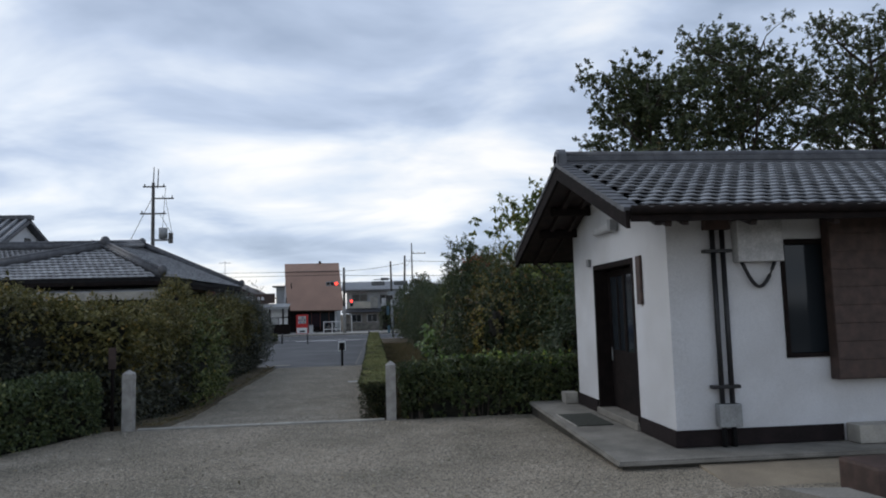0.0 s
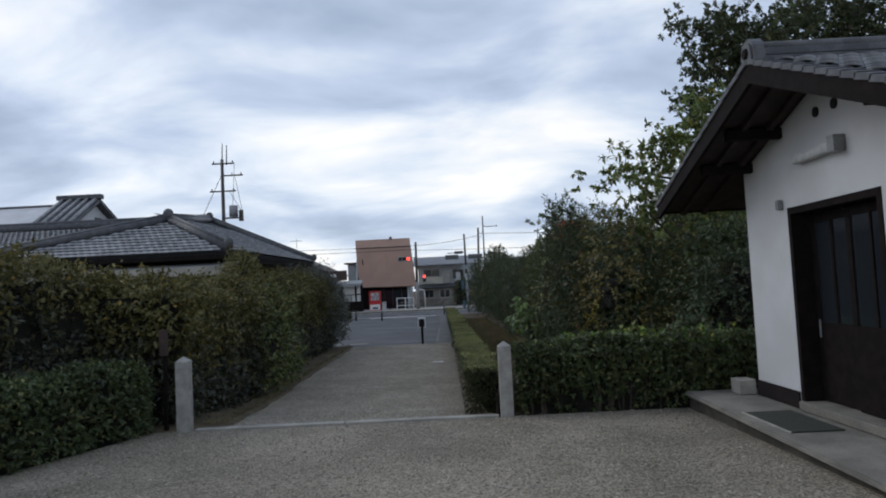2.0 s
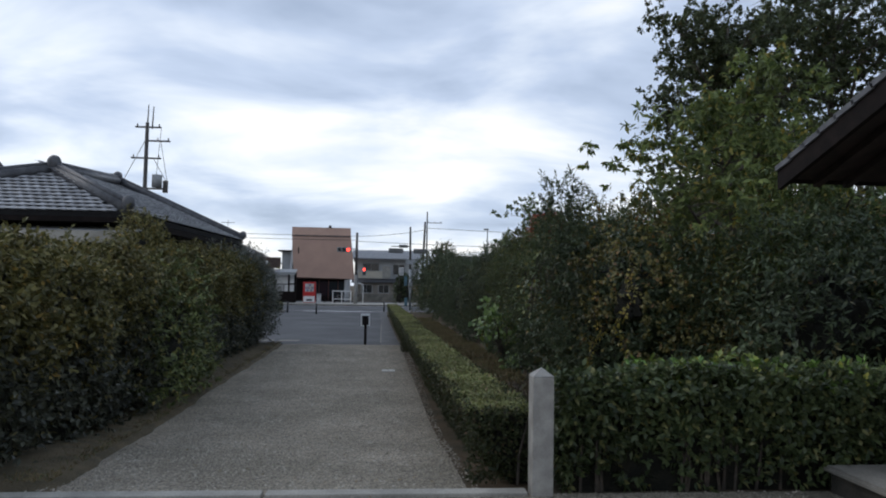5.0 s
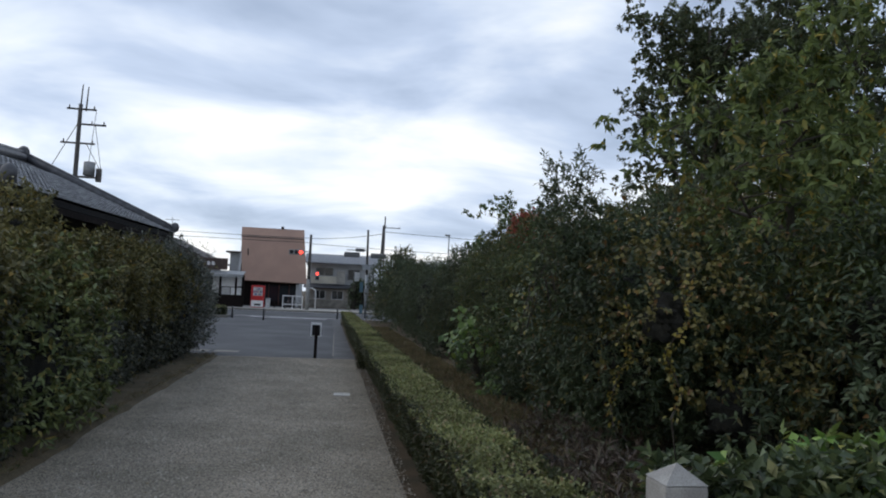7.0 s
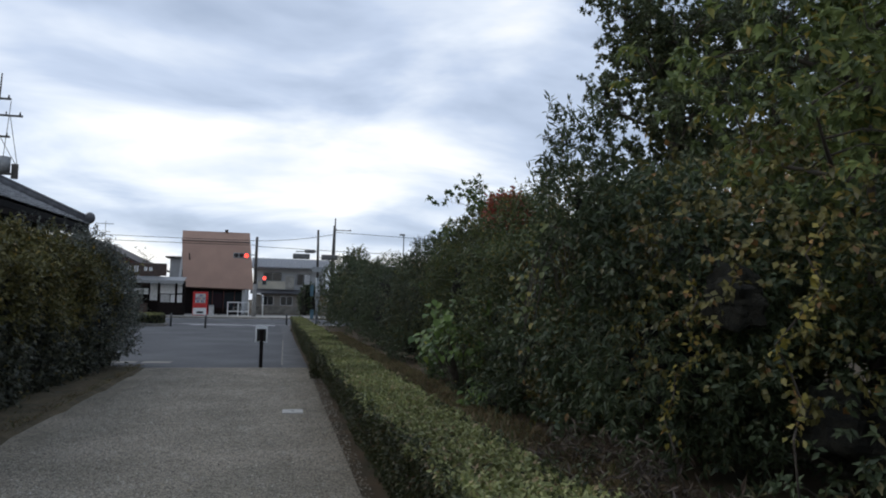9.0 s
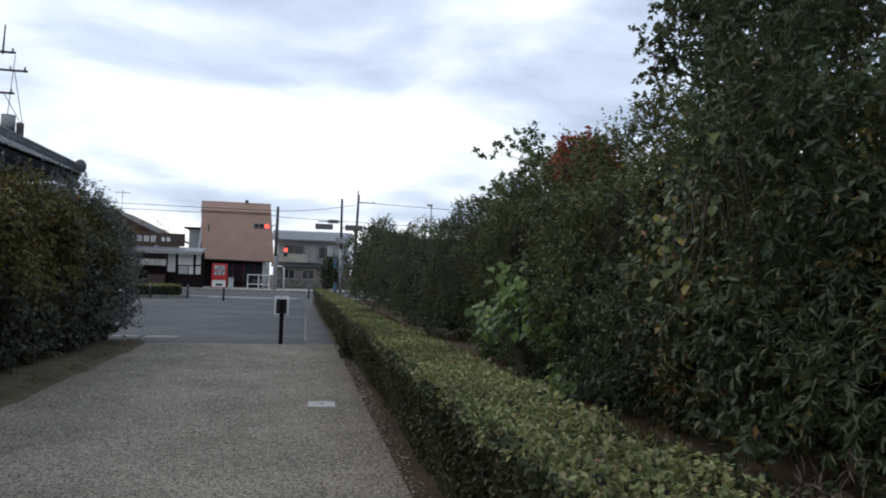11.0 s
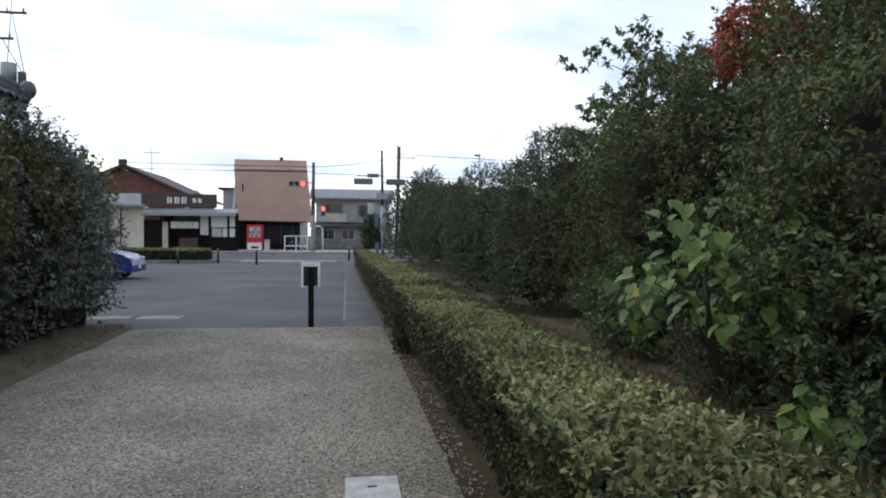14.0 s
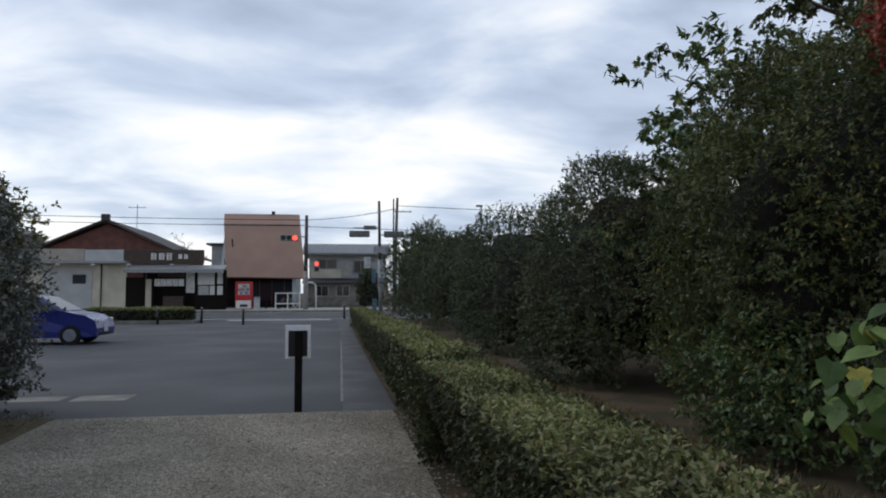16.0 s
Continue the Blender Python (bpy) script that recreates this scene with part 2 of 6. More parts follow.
GLASS = glass_mat("window_glass")
CLEAR_WHITE = mat("white_plastic", (0.56, 0.56, 0.56), rough=0.4, bump=0.04)
RED_LAMP = lit_mat("red_signal_lamp", (1.0, 0.05, 0.03), 3.5)
HEADLAMP = glass_mat("headlamp_glass", (0.5, 0.52, 0.55))

L_HEDGE = leaf_mat("tall_hedge_leaf", (0.040, 0.045, 0.034), (0.118, 0.122, 0.082), (0.18, 0.15, 0.06), 0.05, rough=0.36)
L_HEDGE_TOP = leaf_mat("hedge_turning_leaf", (0.070, 0.074, 0.030), (0.215, 0.188, 0.066), (0.32, 0.22, 0.06), 0.06)
L_SILVER = leaf_mat("grey_green_leaf", (0.070, 0.080, 0.066), (0.185, 0.195, 0.160), (0.22, 0.19, 0.14), 0.08, rough=0.4)
L_CLIMB = leaf_mat("climber_leaf", (0.050, 0.070, 0.024), (0.135, 0.158, 0.052), (0.26, 0.22, 0.05), 0.12)
TURF = mat("turf_edge", (0.130, 0.098, 0.056), (0.076, 0.062, 0.034), rough=0.95, scale=3.0, fine=50, bump=0.7, dist=0.03)
# top leaves paler, side leaves darker: light from above put into the colours
L_CLIP_SHADE = leaf_mat("clipped_hedge_shaded_leaf", (0.028, 0.038, 0.017), (0.082, 0.092, 0.038), (0.13, 0.085, 0.045), 0.10)
L_CLIP_LIT = leaf_mat("clipped_hedge_lit_leaf", (0.118, 0.138, 0.050), (0.31, 0.315, 0.125), (0.34, 0.25, 0.14), 0.12)
L_CROSS = leaf_mat("glossy_hedge_leaf", (0.042, 0.062, 0.030), (0.125, 0.155, 0.064), (0.24, 0.23, 0.09), 0.09, rough=0.32)
L_BRIGHT = leaf_mat("bright_vine_leaf", (0.090, 0.180, 0.042), (0.225, 0.330, 0.075), (0.390, 0.360, 0.075), 0.1)
L_DARK = leaf_mat("dark_evergreen_leaf", (0.038, 0.054, 0.028), (0.088, 0.114, 0.054), (0.15, 0.13, 0.06), 0.06, rough=0.42)
L_MID = leaf_mat("green_shrub_leaf", (0.046, 0.075, 0.028), (0.125, 0.175, 0.062), (0.27, 0.22, 0.05), 0.05, rough=0.4)
L_YEL = leaf_mat("yellowing_leaf", (0.062, 0.062, 0.024), (0.195, 0.168, 0.050), (0.24, 0.13, 0.05), 0.12)
L_OLIVE = leaf_mat("olive_shoot_leaf", (0.072, 0.098, 0.036), (0.205, 0.230, 0.085), (0.32, 0.26, 0.08), 0.10)
L_VINE = leaf_mat("yellow_vine_leaf", (0.13, 0.12, 0.03), (0.36, 0.29, 0.06), (0.34, 0.17, 0.05), 0.1)
L_BROAD = leaf_mat("broadleaf_tree_leaf", (0.070, 0.100, 0.036), (0.215, 0.260, 0.084), (0.34, 0.27, 0.06), 0.10, glow=0.35)
L_RED = leaf_mat("red_maple_leaf", (0.15, 0.035, 0.026), (0.36, 0.072, 0.052), (0.30, 0.15, 0.07), 0.20)
L_BIG = leaf_mat("broad_green_leaf", (0.062, 0.110, 0.028), (0.175, 0.255, 0.060), (0.40, 0.36, 0.06), 0.06)
L_FRESH = leaf_mat("fresh_hedge_leaf", (0.085, 0.125, 0.032), (0.24, 0.29, 0.075), (0.30, 0.31, 0.08), 0.15, rough=0.34)
L_GROWN = leaf_mat("vine_grown_shrub_leaf", (0.046, 0.063, 0.026), (0.122, 0.148, 0.056), (0.24, 0.19, 0.05), 0.10, rough=0.42)
L_TREE = leaf_mat("tree_leaf", (0.045, 0.060, 0.032), (0.120, 0.142, 0.066), (0.15, 0.12, 0.05), 0.05, glow=0.35)
L_STALK = leaf_mat("dry_weed_leaf", (0.050, 0.037, 0.027), (0.145, 0.105, 0.076), (0.10, 0.11, 0.05), 0.2, glow=0.1)
L_DRY = leaf_mat("dry_grass_blade", (0.115, 0.086, 0.040), (0.260, 0.190, 0.098), (0.108, 0.132, 0.048), 0.3, glow=0.1)

# ---------------- builders ----------------


def thing(name, loc, label, category, group="", kind=""):
    ob = new(name)
    ob.empty_display_size = 0.2
    ob.matrix_basis = Matrix.Translation(loc)
    return tagged(ob, label, category, group, kind)


def link(name, mesh, material, parent=None, label="", smooth=False):
    mesh.materials.append(material)
    if smooth:
        mesh.polygons.foreach_set("use_smooth", [True] * len(mesh.polygons))
    ob = new(name, mesh)
    if parent is not None:
        ob.parent = parent
        if parent.type == "EMPTY":
            ob.matrix_parent_inverse = parent.matrix_basis.inverted()
    if label:
        ob["label"] = label
    return ob


def part(name, bm, material, parent=None, label="", smooth=False):
    bmesh.ops.recalc_face_normals(bm, faces=bm.faces[:])
    me = bpy.data.meshes.new(name)
    bm.to_mesh(me)
    bm.free()
    return link(name, me, material, parent, label, smooth)


def setting(name, bm, material, label, category):
    return tagged(part(name, bm, material), label, category, "", "structure")


def box(x0, x1, y0, y1, z0, z1, bevel=0.0, bm=None, m=None):
    own = bm is None
    bm = bm or bmesh.new()
    got = bmesh.ops.create_cube(bm, size=1.0, matrix=Matrix.LocRotScale(((x0 + x1) / 2, (y0 + y1) / 2, (z0 + z1) / 2), None, (x1 - x0, y1 - y0, z1 - z0)))
    if bevel:
        edges = list({e for q in got["verts"] for e in q.link_edges})
        res_ = bmesh.ops.bevel(bm, geom=edges, offset=bevel, segments=2, affect="EDGES", profile=0.6)
    if m is not None and own:
        bmesh.ops.transform(bm, matrix=m, verts=bm.verts[:])
    return bm


def tube(bm, path, radii, seg=8, cap=True):
    """A tapered tube through the points of a path."""
    path = [Vector(q) for q in path]
    if isinstance(radii, (int, float)):
        radii = [radii] * len(path)
    rings = []
    for i, p in enumerate(path):
        d = (path[min(i + 1, len(path) - 1)] - path[max(i - 1, 0)]).normalized()
        a = d.cross(Vector((0, 0, 1)) if abs(d.z) < 0.9 else Vector((1, 0, 0))).normalized()
        b = d.cross(a)
        rings.append([bm.verts.new(p + radii[i] * (math.cos(k * 2 * math.pi / seg) * a + math.sin(k * 2 * math.pi / seg) * b)) for k in range(seg)])
    for r0, r1 in zip(rings, rings[1:]):
        for k in range(seg):
            bm.faces.new((r0[k], r0[(k + 1) % seg], r1[(k + 1) % seg], r1[k]))
    if cap:
        bm.faces.new(rings[0][::-1])
        bm.faces.new(rings[-1])
    return bm


def prism(poly, axis, a, b, bm=None):
    """A polygon given in the two other axes, drawn out along axis from a to b."""
    bm = bm or bmesh.new()

    def at(q, c):
        return {"x": (c, q[0], q[1]), "y": (q[0], c, q[1]), "z": (q[0], q[1], c)}[axis]

    va = [bm.verts.new(at(q, a)) for q in poly]
    vb = [bm.verts.new(at(q, b)) for q in poly]
    bm.faces.new(va)
    bm.faces.new(vb[::-1])
    for i in range(len(poly)):
        j = (i + 1) % len(poly)
        bm.faces.new((va[i], va[j], vb[j], vb[i]))
    return bm


def plate(corners, thick, bm=None):
    """A slab with the given upper corners."""
    bm = bm or bmesh.new()
    top = [bm.verts.new(c) for c in corners]
    n = (Vector(corners[1]) - Vector(corners[0])).cross(Vector(corners[2]) - Vector(corners[0])).normalized()
    if n.z < 0:
        n = -n
    low_ = [bm.verts.new(Vector(c) - thick * n) for c in corners]
    bm.faces.new(top)
    bm.faces.new(low_[::-1])
    for i in range(len(corners)):
        j = (i + 1) % len(corners)
        bm.faces.new((top[i], low_[i], low_[j], top[j]))
    return bm


GY = (-400, -8, -1, 5, 6.5, 8.5, 10.5, 24, 28, 50, 57, 66, 1500)
GZ = (0.90, 0.90, 0.655, 0.50, 0.36, 0.15, 0.075, 0.03, 0.0, 0.0, 0.1, 0.25, 0.25)


def gz(y):
    return float(np.interp(y, GY, GZ))


def sheet(name, rows, lift, material, label, category):
    """A ground sheet over rows of (y, left x, right x) that follows the slope."""
    ys = sorted({r[0] for r in rows} | {g for g in GY if rows[0][0] < g < rows[-1][0]})
    bm = bmesh.new()
    lr = []
    for y in ys:
        xl = float(np.interp(y, [r[0] for r in rows], [r[1] for r in rows]))
        xr = float(np.interp(y, [r[0] for r in rows], [r[2] for r in rows]))
        lr.append((bm.verts.new((xl, y, gz(y) + lift)), bm.verts.new((xr, y, gz(y) + lift))))
    for (a, b), (c, d) in zip(lr, lr[1:]):
        bm.faces.new((a, b, d, c))
    return setting(name, bm, material, label, category)


RNG = np.random.default_rng(7)


def unit(a):
    return a / np.maximum(np.linalg.norm(a, axis=-1, keepdims=True), 1e-9)


def leaves(name, centres, along, facing, length, width, material, parent, label="", fold=0.25):
    """Leaves as folded four-point blades: base, two sides, tip; each its own island."""
    n = len(centres)
    along = unit(along)
    side = unit(np.cross(along, facing))
    nrm = np.cross(side, along)
    L = (length * RNG.uniform(0.7, 1.3, n))[:, None]
    W = (width * RNG.uniform(0.75, 1.25, n))[:, None]
    mid = centres + along * L * 0.45 - nrm * W * 0.12
    v = np.empty((n, 4, 3))
    v[:, 0] = centres
    v[:, 1] = mid + side * W * 0.5 + nrm * W * fold
    v[:, 2] = centres + along * L - nrm * L * 0.12
    v[:, 3] = mid - side * W * 0.5 + nrm * W * fold
    tri = np.array([[0, 1, 2], [0, 2, 3]])
    f = (np.arange(n)[:, None, None] * 4 + tri[None]).reshape(-1)
    me = bpy.data.meshes.new(name)
    me.vertices.add(n * 4)
    me.vertices.foreach_set("co", v.reshape(-1).astype(np.float32))
    me.loops.add(n * 6)
    me.loops.foreach_set("vertex_index", f.astype(np.int32))
    me.polygons.add(n * 2)
    me.polygons.foreach_set("loop_start", np.arange(0, n * 6, 3, dtype=np.int32))
    me.update(calc_edges=True)
    me.validate()
    ob = link(name, me, material, parent, label)
    return ob


def sprays(points, normals, per, reach, lift=0.35, droop=0.25, spread=0.6):
    """Leaf bases, directions and facings on short twigs that grow out of a surface."""
    n = len(points)
    d = unit(normals * 0.7 + np.array([0, 0, lift]) + RNG.normal(0, spread, (n, 3)))
    t = RNG.uniform(0.15, 1.0, (n, per, 1))
    base = points[:, None, :] + d[:, None, :] * t * (reach * RNG.uniform(0.5, 1.2, (n, 1, 1)))
    al = unit(d[:, None, :] * 0.6 + RNG.normal(0, 0.75, (n, per, 3)) - np.array([0, 0, droop]))
    fc = unit(normals[:, None, :] * 0.5 + np.array([0, 0, 0.7]) + RNG.normal(0, 0.45, (n, per, 3)))
    return base.reshape(-1, 3), al.reshape(-1, 3), fc.reshape(-1, 3)


def lumps(p, scale, seed):
    """Smooth pseudo-noise of points, about -1 to 1, from a few turned sine waves."""
    r = np.random.default_rng(seed)
    out = np.zeros(len(p))
    for k in range(7):
        w = r.normal(0, 1, 3) * scale * (1 + 0.5 * k)
        out += np.sin(p @ w + r.uniform(0, 6.28)) / (1 + 0.45 * k)
    return out / 2.2


def blob(centre, radii, n, seed, rough=0.22, lower=-0.75, core=0.70):
    """Points and normals on a lumpy ellipsoid, and its core mesh."""
    c, r = np.array(centre), np.array(radii)
    d = unit(RNG.normal(0, 1, (n * 2, 3)))
    d = d[d[:, 2] > lower][:n]
    hollow = lumps(d * r.mean(), 2.0, seed + 7)
    full = (hollow > -0.62) | (RNG.uniform(0, 1, len(d)) < 0.3)
    d, hollow = d[full], hollow[full]
    k = 1 + rough * lumps(d * 1.6, 1.5, seed) + 0.06 * hollow
    depth = 1 - np.abs(RNG.normal(0, 0.12, len(d)))
    foot = d.copy()
    dn = foot[:, 2] < 0
    foot[dn, :2] = unit(foot[dn, :2]) * (1 - 0.12 * foot[dn, 2:3] ** 2)
    pts = c + foot * r * (k * depth)[:, None]
    nr = unit(d / r)
    bm = bmesh.new()
    bmesh.ops.create_icosphere(bm, subdivisions=4, radius=1.0)
    co = unit(np.array([q.co[:] for q in bm.verts]))
    kk = (1 + rough * lumps(co * 1.6, 1.5, seed) + 0.06 * lumps(co * r.mean(), 2.0, seed + 7)) * core
    fo = co.copy()
    dn = fo[:, 2] < 0
    fo[dn, :2] = unit(fo[dn, :2]) * np.sqrt(np.clip(1 - fo[dn, 2:3] ** 6, 0, 1))
    for q, dd, s in zip(bm.verts, fo, kk):
        q.co = c + dd * r * s
    return pts, nr, bm


def keep_above(bm, z):
    for q in bm.verts:
        q.co.z = max(q.co.z, z)


def shrub(name, centre, radii, n, per, reach, length, width, material, label, category="shrub", group="", seed=1, droop=0.25, rough=0.22, extra=None, lift=0.35, core=0.60):
    x, y, z = centre
    g = gz(y)
    ob = thing(name, (x, y, g), label, category, group)
    pts, nr, bm = blob(centre, radii, n, seed, rough, core=core)
    ok = pts[:, 2] > g + 0.08
    pts, nr = pts[ok], nr[ok]
    keep_above(bm, g - 0.02)
    part("shade_core", bm, CORE_SHADE, ob)
    b, a, f = sprays(pts, nr, per, reach, lift=lift, droop=droop)
    up_ = b[:, 2] > g + 0.03
    b, a, f = b[up_], a[up_], f[up_]
    if extra:
        share, m2 = extra
        pick = (lumps(b, 1.3, seed + 50) + RNG.normal(0, 0.35, len(b))) > (1 - 2 * share)
        if pick.sum() > 3:
            leaves("turning_leaves", b[pick], a[pick], f[pick], length, width, m2, ob, "yellowing leaves")
        b, a, f = b[~pick], a[~pick], f[~pick]
    leaves("leaves", b, a, f, length, width, material, ob)
    return ob


def hedge_run(name, line, width, height, dens, reach, per, length, leafw, side_mat, top_mat, label, lumpy=0.05, stems=0, group="", soft_top=0.0, lift=0.3, droop=0.2, faces="lrtse", rise=0.0, turn=0.0, recess=0.0, stem_at=0.02, bare=0.0, crest=None):
    """A clipped hedge along a polyline of (x, y) on its left edge; width to the right of it."""
    p0 = Vector((line[0][0], line[0][1], gz(line[0][1])))
    ob = thing(name, p0, label, "hedge", group)
    S, TT = [], []
    y_a, y_b = line[0][1], line[-1][1]

    def tall(q):
        if crest:
            return np.interp(q[:, 1], crest[0], crest[1]) - np.interp(q[:, 1], GY, GZ)
        return height + rise * np.clip((q[:, 1] - y_a) / (y_b - y_a if abs(y_b - y_a) > 0.5 else 1e9), 0, 1)

    core = bmesh.new()
    ring = []
    for i, (x, y) in enumerate(line):
        j0, j1 = max(i - 1, 0), min(i + 1, len(line) - 1)
        d = Vector((line[j1][0] - line[j0][0], line[j1][1] - line[j0][1], 0)).normalized()
        nn = Vector((d.y, -d.x, 0))
        g = gz(y)
        e = d * (0.06 if i == 0 else -0.06 if i == len(line) - 1 else 0)
        q0, q1 = Vector((x, y, g)) + e + nn * 0.06, Vector((x, y, g)) + e + nn * (width - 0.06)
        hc = float(tall(np.array([[x, y]]))[0]) - 0.07
        ring.append([core.verts.new(c) for c in (q0 + nn * recess, q0 + Vector((0, 0, hc)), q1 + Vector((0, 0, hc)), q1)])
    for r0, r1 in zip(ring, ring[1:]):
        for k in range(3):
            core.faces.new((r0[k], r0[k + 1], r1[k + 1], r1[k]))
    core.faces.new(ring[0])
    core.faces.new(ring[-1][::-1])
    part("shade_core", core, CORE_SHADE, ob)
    for (x0, y0), (x1, y1) in zip(line, line[1:]):
        a, b = np.array([x0, y0]), np.array([x1, y1])
        ln = np.linalg.norm(b - a)
        d = (b - a) / ln
        nn = np.array([d[1], -d[0]])

        def g_of(q):
            return np.interp(q[:, 1], GY, GZ)

        for side, off, sg in (("l", 0.0, -1), ("r", width, 1)):
            if side in faces:
                n = int(ln * height * dens)
                u, w = RNG.uniform(0, 1, n), RNG.uniform(0.02, 1, n) ** 0.85
                q = a + np.outer(u * ln, d) + nn * off
                pt = np.column_stack([q, g_of(q) + w * tall(q)])
                if side == "l" and recess:
                    pt[:, :2] += np.outer(recess * (1 - w), nn)
                if bare:
                    pt = pt[(w > bare * RNG.uniform(0.4, 1.3, n)) | (RNG.uniform(0, 1, n) < 0.2)]
                nm = np.tile([sg * nn[0], sg * nn[1], 0.0], (len(pt), 1))
                S.append((pt, nm))
        n = int(ln * width * dens)
        u, w = RNG.uniform(0, 1, n), RNG.uniform(0, 1, n)
        q = a + np.outer(u * ln, d) + np.outer(w * width, nn)
        TT.append((np.column_stack([q, g_of(q) + tall(q)]), np.tile([0.0, 0.0, 1.0], (n, 1))))
    for (x, y), (xn, yn) in ((line[0], line[1]), (line[-1], line[-2])):
        d = unit(np.array([[x - xn, y - yn]]))[0]
        dd = unit(np.array([[line[1][0] - line[0][0], line[1][1] - line[0][1]]]))[0]
        nn = np.array([dd[1], -dd[0]])
        n = int(width * height * dens)
        w, h = RNG.uniform(0, 1, n), RNG.uniform(0.02, 1, n)
        q = np.array([x, y]) + np.outer(w * width, nn)
        S.append((np.column_stack([q, np.interp(q[:, 1], GY, GZ) + h * tall(q)]), np.tile([d[0], d[1], 0.0], (n, 1))))
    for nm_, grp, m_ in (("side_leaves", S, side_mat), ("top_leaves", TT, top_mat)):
        pt = np.concatenate([q[0] for q in grp])
        nr = np.concatenate([q[1] for q in grp])
        bump = lumps(pt, 2.3, 5) * lumpy + lumps(pt, 0.7, 9) * lumpy
        if nm_ == "top_leaves" and soft_top:
            bump = bump + soft_top * np.maximum(lumps(pt, 1.1, 3), -0.3)
        pt = pt + nr * bump[:, None] - nr * np.abs(RNG.normal(0, 0.03, (len(pt), 1)))
        b, al, f = sprays(pt, nr, per, reach, lift=lift, droop=droop)
        ok = b[:, 2] > np.interp(b[:, 1], GY, GZ) + 0.03
        b, al, f = b[ok], al[ok], f[ok]
        if turn and nm_ == "side_leaves":
            up_ = (b[:, 2] - np.interp(b[:, 1], GY, GZ)) / tall(b)
            pick = up_ + 0.16 * lumps(b, 1.4, 31) + RNG.normal(0, 0.10, len(b)) > turn
            leaves("turning_leaves", b[pick], al[pick], f[pick], length, leafw, top_mat, ob, "olive and yellowing leaves")
            b, al, f = b[~pick], al[~pick], f[~pick]
        leaves(nm_, b, al, f, length, leafw, m_, ob)
    if stems:
        total = list(zip(line, line[1:]))
        for k in range(stems):
            (x0, y0), (x1, y1) = total[k * len(total) // stems]
            u = RNG.uniform(0, 1)
            d = Vector((x1 - x0, y1 - y0, 0)).normalized()
            nn = Vector((d.y, -d.x, 0))
            x, y = x0 + (x1 - x0) * u, y0 + (y1 - y0) * u
            base = Vector((x, y, gz(y) - 0.02)) + nn * (stem_at + RNG.uniform(0.0, 0.06) + recess * 1.15)
            bm = bmesh.new()
            tube(bm, [base, base + Vector((RNG.uniform(-.06, .06), RNG.uniform(-.03, .03), height * 0.3)), base + Vector((RNG.uniform(-.10, .14), RNG.uniform(-.03, .03), height * 0.7))], [0.016, 0.012, 0.006], 6)
            part("stem", bm, BARK, ob)
    return ob


def tree(name, base, height, spread, n_limbs, leaf_n, length, width, material, label, seed, bare=0.45, category="tree", clump=0.9, lean=(0, 0), trunk_r=0.28, flat=0.6):
    """Tapered trunk, limbs and branches; leaf clumps at the branch ends with gaps between them."""
    r = random.Random(seed)
    ob = thing(name, base, label, category)
    b0 = Vector(base)
    wood = bmesh.new()
    top = b0 + Vector((lean[0], lean[1], height * 0.8))
    trunk = [b0 + Vector((0, 0, -0.1)), b0.lerp(top, 0.35) + Vector((r.uniform(-.2, .2), r.uniform(-.2, .2), 0)), b0.lerp(top, 0.7) + Vector((r.uniform(-.3, .3), r.uniform(-.3, .3), 0)), top]
    tube(wood, trunk, [trunk_r, trunk_r * 0.8, trunk_r * 0.5, trunk_r * 0.2], 9)
    part("trunk", wood, BARK, ob, smooth=True)
    tips = []
    for k in range(n_limbs):
        limbs = bmesh.new()
        t = bare + (1 - bare) * (k + r.random()) / n_limbs
        p = b0.lerp(top, t)
        ang = k * 2.399 + r.uniform(-.4, .4)
        reach = spread * (1.0 - 0.45 * abs(t - 0.65) / 0.5) * r.uniform(0.7, 1.1)
        d = Vector((math.cos(ang), math.sin(ang), r.uniform(0.25, 0.8)))
        e = p + d * reach * 0.75
        m = p.lerp(e, 0.5) + Vector((r.uniform(-.3, .3), r.uniform(-.3, .3), -0.15 * reach * 0.3))
        tube(limbs, [p, m, e], [trunk_r * 0.38, trunk_r * 0.25, trunk_r * 0.1], 6, False)
        for j in range(7):
            s = 0.35 + 0.65 * j / 6
            q = p.lerp(m, s * 2) if s < 0.5 else m.lerp(e, s * 2 - 1)
            dd = Vector((r.gauss(0, 1), r.gauss(0, 1), r.gauss(0.35, flat))).normalized()
            w = q + dd * spread * r.uniform(0.18, 0.38)
            tube(limbs, [q, q.lerp(w, 0.5) + Vector((0, 0, 0.08)), w], [trunk_r * 0.12, trunk_r * 0.08, trunk_r * 0.03], 5, False)
            tips += [w, q.lerp(w, 0.6)]
            for i in range(2):
                x = w + Vector((r.gauss(0, 1), r.gauss(0, 1), r.gauss(0.2, 0.7))).normalized() * spread * r.uniform(0.08, 0.18)
                tube(limbs, [w, x], [trunk_r * 0.05, trunk_r * 0.02], 4, False)
                tips.append(x)
        part("limb", limbs, BARK, ob, smooth=True)
    tp = np.array([q[:] for q in tips])
    rs = np.random.default_rng(seed)
    per_tip = 14
    n_s = max(leaf_n // per_tip, 10)
    c = tp[rs.integers(0, len(tp), n_s)] + rs.normal(0, clump * 0.45, (n_s, 3)) * [1, 1, 0.75]
    nr = unit(c - (np.array(base) + [0, 0, height * 0.6]))
    b, a, f = sprays(c, nr, per_tip, clump * 0.5, lift=0.15, droop=0.7, spread=0.8)
    leaves("crown", b, a, f, length, width, material, ob)
    return ob

